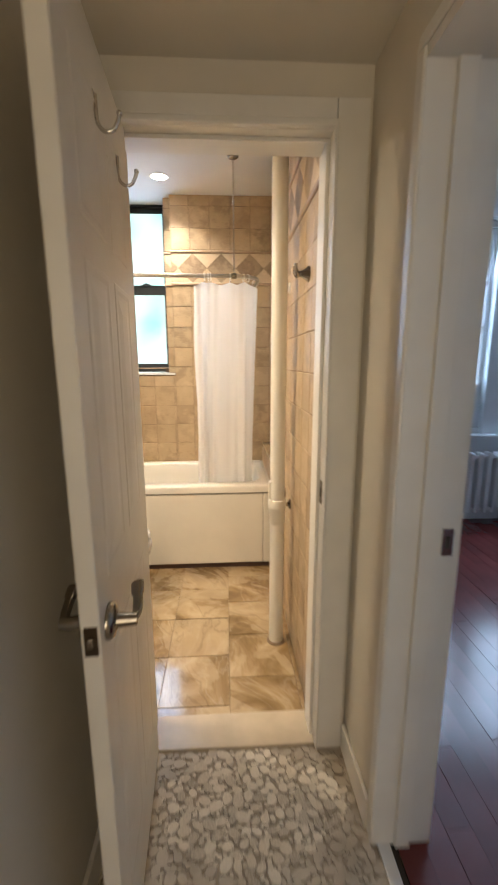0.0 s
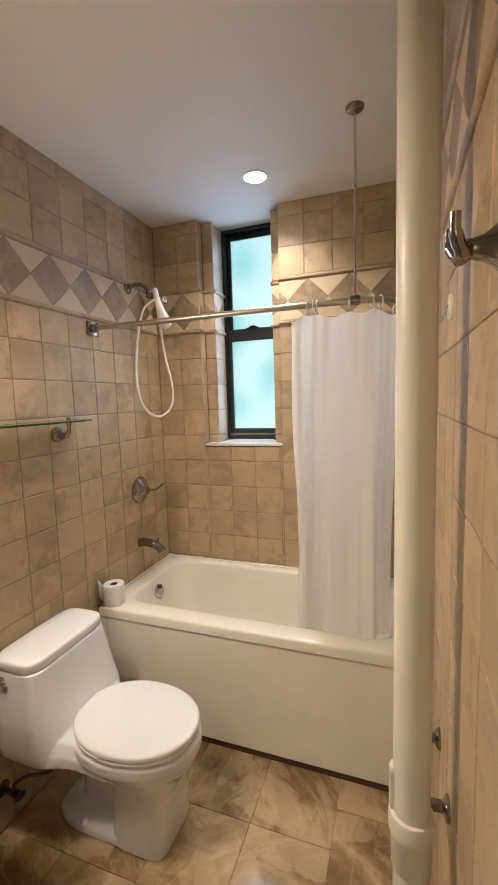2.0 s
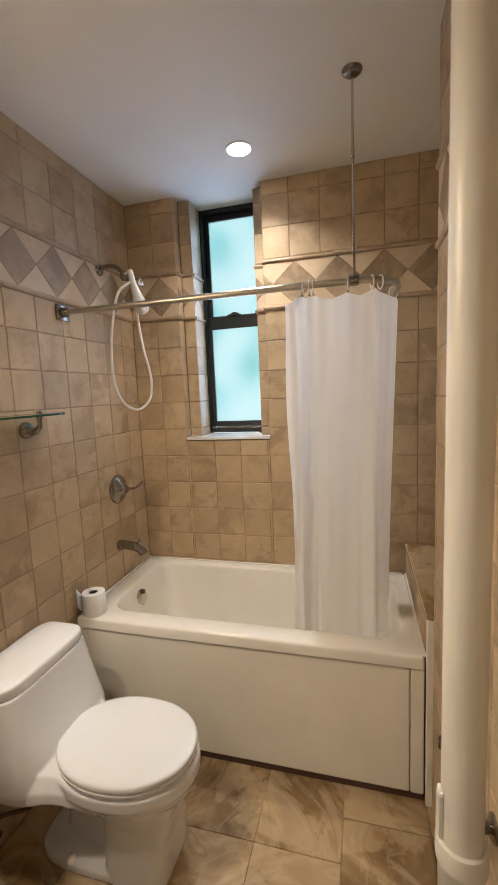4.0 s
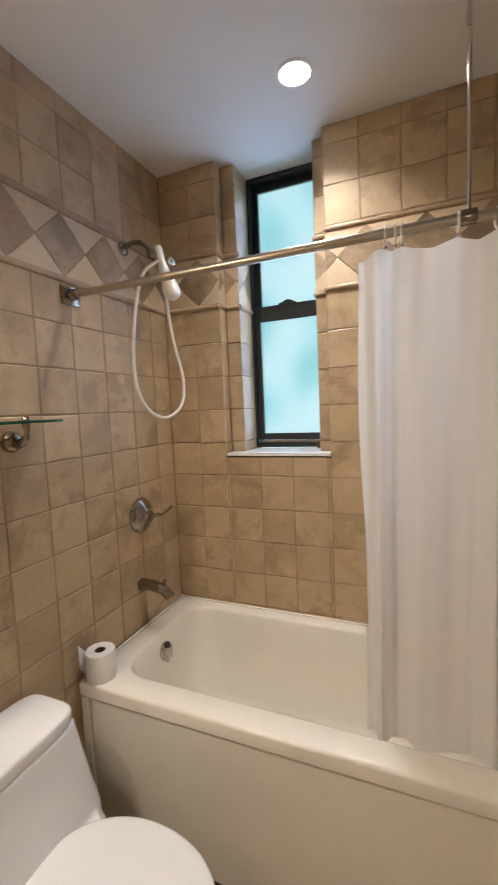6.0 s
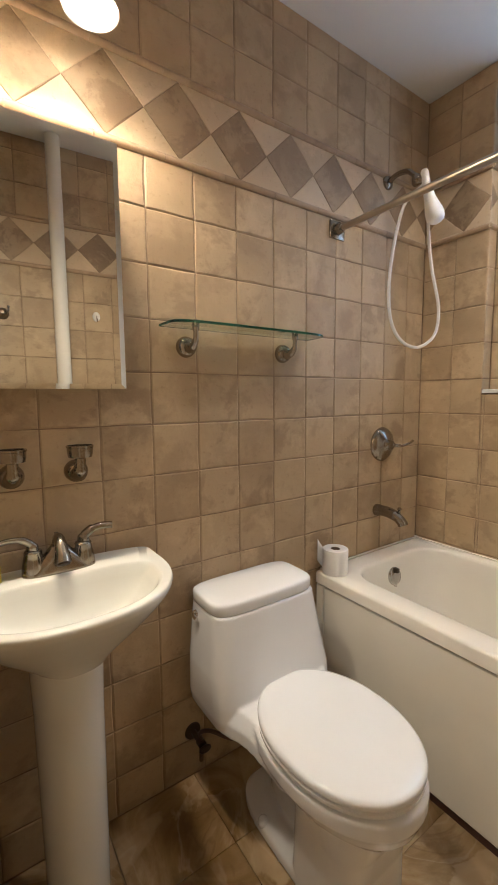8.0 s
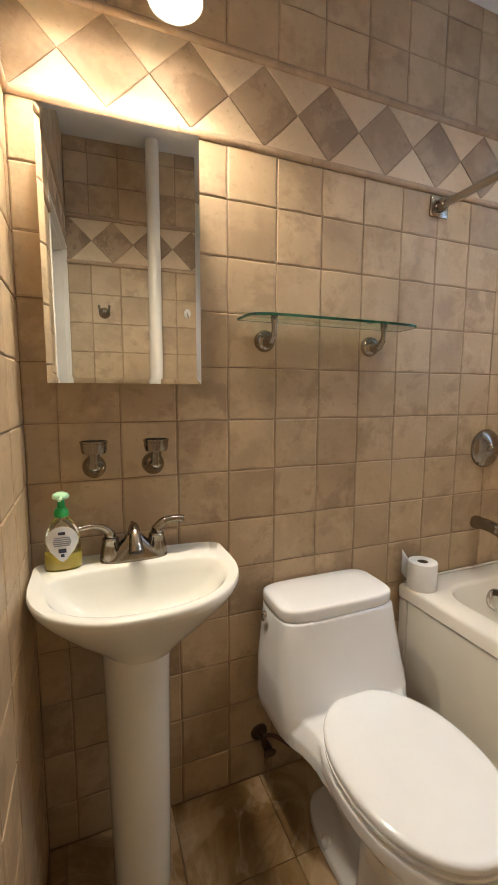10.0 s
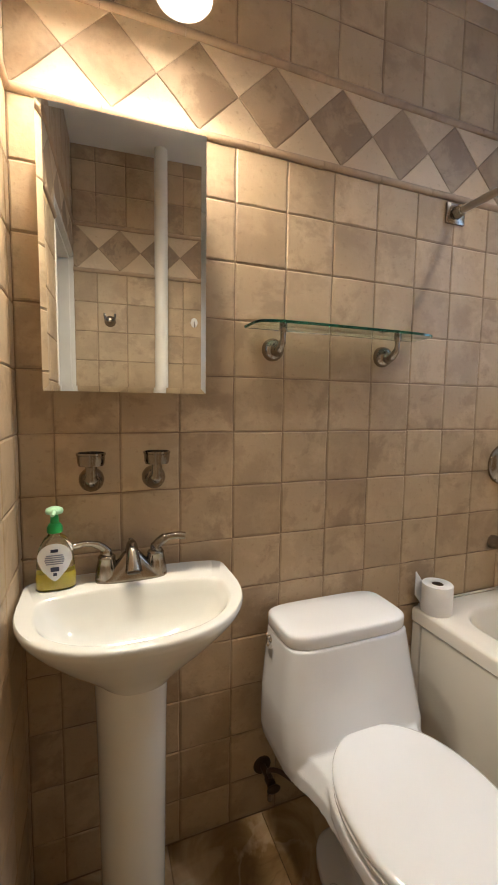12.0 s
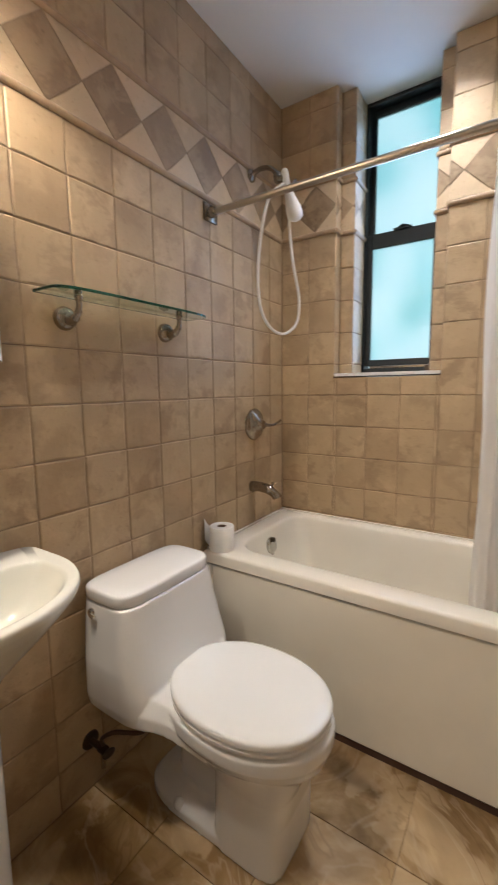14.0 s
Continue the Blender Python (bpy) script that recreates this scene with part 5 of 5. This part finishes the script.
def shrink(poly, g):
    """A convex polygon drawn in by g on every side."""
    if area(poly) < 0:
        poly = poly[::-1]
    out = list(poly)
    for a, b in zip(poly, poly[1:] + poly[:1]):
        dx, dy = b[0] - a[0], b[1] - a[1]
        d = math.hypot(dx, dy)
        if d > 1e-6:
            out = clip(out, lambda p, a=a, dx=dx, dy=dy, d=d: (dx * (p[1] - a[1]) - dy * (p[0] - a[0])) / d - g)
    return out


def piece_mesh(name, poly, depth, soft, variant, wobble=0.0024):
    key = (name, variant, round(depth, 4)) + tuple((round(u, 3), round(v, 3)) for u, v in poly)
    if key in PIECES:
        return PIECES[key]
    local = random.Random(variant * 31 + len(poly))
    pts = []
    for a, b in zip(poly, poly[1:] + poly[:1]):
        pts.append(a)
        d = math.hypot(b[0] - a[0], b[1] - a[1])
        if d > 0.05 and len(poly) <= 4:
            k = 0.5 + local.uniform(-0.15, 0.15)
            nx, ny = -(b[1] - a[1]) / d, (b[0] - a[0]) / d
            w = local.uniform(-wobble, wobble * 0.6)
            pts.append((a[0] + (b[0] - a[0]) * k - nx * w, a[1] + (b[1] - a[1]) * k - ny * w))
    cx, cy = sum(p[0] for p in pts) / len(pts), sum(p[1] for p in pts) / len(pts)
    def inset(p, g):
        d = math.hypot(p[0] - cx, p[1] - cy)
        return (cx + (p[0] - cx) * (1 - g / max(d, g * 2)), cy + (p[1] - cy) * (1 - g / max(d, g * 2)))
    n = len(pts)
    verts = [(u, v, 0.0) for u, v in pts] + [(u, v, depth - soft * 0.7) for u, v in pts] + [(*inset(p, soft * 1.5), depth) for p in pts]
    faces = [(k * n + i, k * n + (i + 1) % n, (k + 1) * n + (i + 1) % n, (k + 1) * n + i) for k in (0, 1) for i in range(n)] + [tuple(range(2 * n, 3 * n))]
    me = bpy.data.meshes.new(name)
    me.from_pydata(verts, [], faces)
    PIECES[key] = me
    return me


def lay(name, parent, frame_m, poly, material, depth=WALL_T, soft=0.0030, jitter=0.0004, gap=GAP):
    poly = shrink(poly, gap / 2)
    if len(poly) < 3 or abs(area(poly)) < 2e-4:
        return
    cx, cy = sum(p[0] for p in poly) / len(poly), sum(p[1] for p in poly) / len(poly)
    poly = [(u - cx, v - cy) for u, v in poly]
    me = piece_mesh(name + material.name, poly, depth, soft, rng.randrange(3))
    if not me.materials:
        me.materials.append(material)
    ob = new(name, me)
    ob.parent = parent
    ob.matrix_basis = frame_m @ pose(cx, cy, rng.uniform(-jitter, jitter), rng.uniform(-0.25, 0.25), rng.uniform(-0.25, 0.25), 0)
    return ob


RAIL_LO, RAIL_HI = 2.027, 2.262
TOP_ROWS = [2.273, 2.43, 2.585, 2.74]


def wall_frame(origin, u, normal):
    """A pose whose x runs along the wall, y up and z out of it."""
    up = Vector((0, 0, 1))
    m = Matrix((Vector(u), up, Vector(normal))).transposed().to_4x4()
    m.translation = origin
    return m


def rect(u0, u1, v0, v1):
    return [(u0, v0), (u1, v0), (u1, v1), (u0, v1)]


def limits(poly, u0, u1, v0, v1):
    for keep in (lambda p: p[0] - u0, lambda p: u1 - p[0], lambda p: p[1] - v0, lambda p: v1 - p[1]):
        poly = clip(poly, keep) if poly else poly
    return poly


def tile_wall(parent, m, u0, u1, v0, v1, phase, pitch, diamond, row=0.1555, step=0.2185):
    """Tiles, border and rails on one flat stretch of wall."""
    k0 = math.floor((u0 - phase) / pitch)
    cols = [phase + (k0 + i) * pitch for i in range(int((u1 - u0) / pitch) + 3)]
    joints = [1.240 + row * (k - 8) for k in range(13)]            # rows under the border
    for rows in (joints + [RAIL_LO - 0.010], TOP_ROWS):
        for a, b in zip(rows, rows[1:]):
            for c, d in zip(cols, cols[1:]):
                p = limits(rect(c, d, a, b), u0, u1, v0, v1)
                if p:
                    lay("tile", parent, m, p, TILE)
    if v1 < RAIL_HI:
        return
    lo, hi = RAIL_LO + 0.010, RAIL_HI - 0.010
    mid = (lo + hi) / 2
    k0 = math.floor((u0 - diamond) / step) - 1
    for i in range(int((u1 - u0) / step) + 4):
        c = diamond + (k0 + i) * step
        shapes = [([(c - step / 2, mid), (c, lo), (c + step / 2, mid), (c, hi)], DIAMOND, "diamond_tile"),
                  ([(c, lo), (c + step, lo), (c + step / 2, mid)], CREAM, "triangle_tile"), ([(c, hi), (c + step / 2, mid), (c + step, hi)], CREAM, "triangle_tile")]
        for p, material, name in shapes:
            p = limits(p, u0, u1, v0, v1)
            if p:
                lay(name, parent, m, p, material, soft=0.0016, gap=0.0012)
    for z in (RAIL_LO, RAIL_HI):
        u = u0 if v0 < z < v1 else u1
        while u < u1 - 0.004:
            e = min(u1, u + 0.205)
            ring = [(0.0115 * math.cos(a), 0.002 + 0.0105 * math.sin(a)) for a in [math.pi * (i - 0.5) / 7 for i in range(9)]]
            bm = bmesh.new()
            loft(bm, [[(s, y, x) for y, x in ring] for s in (u + 0.0006 if u > u0 else u, e - 0.0006 if e < u1 else e)])
            r = part("rail_tile", bm, RAIL, None, smooth=True)
            r.parent = parent
            r.matrix_basis = m @ pose(0, z, rng.uniform(0, 0.001))
            u = e


west = wall_frame((-WALL_T, 0, 0), (0, 1, 0), (1, 0, 0))
tile_wall(wall_west, west, SOUTH_Y, BATH_N, 0.0, CEIL, 2.308, 0.157, 1.828, 0.158)
north = wall_frame((0, BATH_N + WALL_T, 0), (1, 0, 0), (0, -1, 0))
tile_wall(wall_north, north, 0.0, 0.296, 0.0, CEIL, 0.154, 0.1545, 0.185)
tile_wall(wall_north, north, 0.296, 0.785, 0.0, 1.328, 0.154, 0.1545, 0.947)
tile_wall(wall_north, north, 0.785, 1.95, 0.0, CEIL, 0.156, 0.1545, 0.947, 0.1545, 0.2207)
# window reveals: outer return, step, inner return on both sides
step_face = wall_frame((0, 3.60 + WALL_T, 0), (1, 0, 0), (0, -1, 0))
tile_wall(wall_north, step_face, 0.296, 0.365, 1.348, CEIL, 0.296, 0.1535, 0.9)
tile_wall(wall_north, step_face, 0.727, 0.785, 1.348, CEIL, 0.727, 0.1535, 0.9)
for x, a, b in ((0.296, BATH_N, 3.60), (0.365, 3.60, 3.75)):
    tile_wall(wall_north, wall_frame((x - WALL_T, 0, 0), (0, 1, 0), (1, 0, 0)), a, b, 1.348, CEIL, a, 0.1535, a - 0.05)
for x, a, b in ((0.785, BATH_N, 3.60), (0.727, 3.60, 3.75)):
    tile_wall(wall_north, wall_frame((x + WALL_T, 0, 0), (0, 1, 0), (-1, 0, 0)), a, b, 1.348, CEIL, a, 0.1535, a - 0.05)
east = wall_frame((EAST + WALL_T, 0, 0), (0, 1, 0), (-1, 0, 0))
tile_wall(wall_east, east, SOUTH_Y, 2.83, 0.0, CEIL, 1.718, 0.1545, 1.837)
tile_wall(wall_east, wall_frame((0, 2.83 - WALL_T, 0), (1, 0, 0), (0, 1, 0)), EAST, 1.95, 0.0, CEIL, EAST, 0.1535, 1.62)
tile_wall(wall_east, wall_frame((1.95 + WALL_T, 0, 0), (0, 1, 0), (-1, 0, 0)), 2.83, BATH_N, 0.77, CEIL, 2.83, 0.1545, 2.95)
south = wall_frame((0, SOUTH_Y - WALL_T, 0), (1, 0, 0), (0, 1, 0))
tile_wall(wall_south, south, 0.0, DOOR_L - 0.02, 0.0, CEIL, 0.05, 0.1545, 0.11)
tile_wall(wall_south, south, DOOR_L - 0.02, EAST, DOOR_TOP + 0.022, CEIL, 0.05, 0.1545, 0.11)

# floor tiles in columns, some set off by half
flat = Matrix.Translation((0, 0, -0.008))
for i, x in enumerate((-0.03, 0.275, 0.580, 0.885, 1.190, 1.495, 1.80)):
    start = 1.345 + (0.155 if i >= 4 else 0.0)
    for k in range(9):
        y = start + k * 0.305 - (0.305 if i >= 4 else 0)
        p = limits(rect(x, x + 0.305, y, y + 0.305), 0.0, 1.95 if y > 2.6 else EAST, SOUTH_Y + 0.004, BATH_N)
        if p:
            lay("floor_tile", floor, flat, p, FLOOR_TILE, 0.008, 0.0012, 0.0002, 0.0022)

# planks of the next room
plank_m = Matrix.Translation((0, 0, -0.010))
for i in range(51):
    x = 1.69 + i * 0.085
    y = -1.7 + rng.uniform(0, 0.9) - 0.9
    while y < 3.62:
        e = y + rng.uniform(0.9, 1.5)
        p = limits(rect(x, x + 0.085, y, e), HALL_E + 0.052, 6.0, -1.75, 3.62)
        if p:
            lay("plank", room_floor, plank_m, p, CHERRY, 0.010, 0.0004, 0.0001, 0.0007)
        y = e


def pebbles():
    """Flat sliced pebbles, packed as they come."""
    spots, cell = [], {}
    y0, y1, x0, x1 = -0.6, HALL_N - 0.012, HALL_W, HALL_E + 0.010
    tries = 0
    while tries < 60000:
        tries += 1
        x, y = rng.uniform(x0 + 0.008, x1 - 0.008), rng.uniform(y0, y1 - 0.008)
        r = rng.uniform(0.014, 0.022) if tries < 20000 else rng.uniform(0.006, 0.011)
        near = False
        for gx in (-1, 0, 1):
            for gy in (-1, 0, 1):
                for px, py, pr in cell.get((int(x / 0.045) + gx, int((y + 2) / 0.045) + gy), ()):
                    if math.hypot(px - x, py - y) < (pr + r) * 0.86:
                        near = True
        if not near:
            spots.append((x, y, r))
            cell.setdefault((int(x / 0.045), int((y + 2) / 0.045)), []).append((x, y, r))
    spots.sort(key=lambda s: (abs(s[0] - 1.25) * 0.6 + abs(s[1] - 1.25)))
    shapes = []
    for v in range(6):
        local = random.Random(v)
        n, wob = 9, [local.uniform(0.86, 1.10) for _ in range(9)]
        shapes.append([(w * math.cos(2 * math.pi * i / n), w * math.sin(2 * math.pi * i / n)) for i, w in enumerate(wob)])
    meshes = []
    for v, s in enumerate(shapes):
        n = len(s)
        verts = [(a, b, -0.4) for a, b in s] + [(a, b, 0.1) for a, b in s] + [(a * 0.90, b * 0.90, 0.24) for a, b in s]
        faces = [(k * n + i, k * n + (i + 1) % n, (k + 1) * n + (i + 1) % n, (k + 1) * n + i) for k in (0, 1) for i in range(n)] + [tuple(range(2 * n, 3 * n))]
        me = bpy.data.meshes.new("pebble")
        me.from_pydata(verts, [], faces)
        me.materials.append(PEBBLE)
        meshes.append(me)
    verts, faces = [], []
    for i, (x, y, r) in enumerate(spots):
        m = Matrix.LocRotScale((x, y, -0.006), Euler((0, 0, rng.uniform(0, 6.28))), (r * 1.22, r * 0.92, 0.012))
        if i < 300:
            ob = new("pebble", meshes[i % 6])
            ob.parent = hall_floor
            ob.matrix_basis = m
        else:
            me, k = meshes[i % 6], len(verts)
            verts += [tuple(m @ v.co) for v in me.vertices]
            faces += [tuple(k + j for j in p.vertices) for p in me.polygons]
    me = bpy.data.meshes.new("pebbles")
    me.from_pydata(verts, [], faces)
    me.materials.append(PEBBLE)
    rest = new("pebbles", me)
    rest.parent = hall_floor
    tagged(rest, kind="stuff")


pebbles()
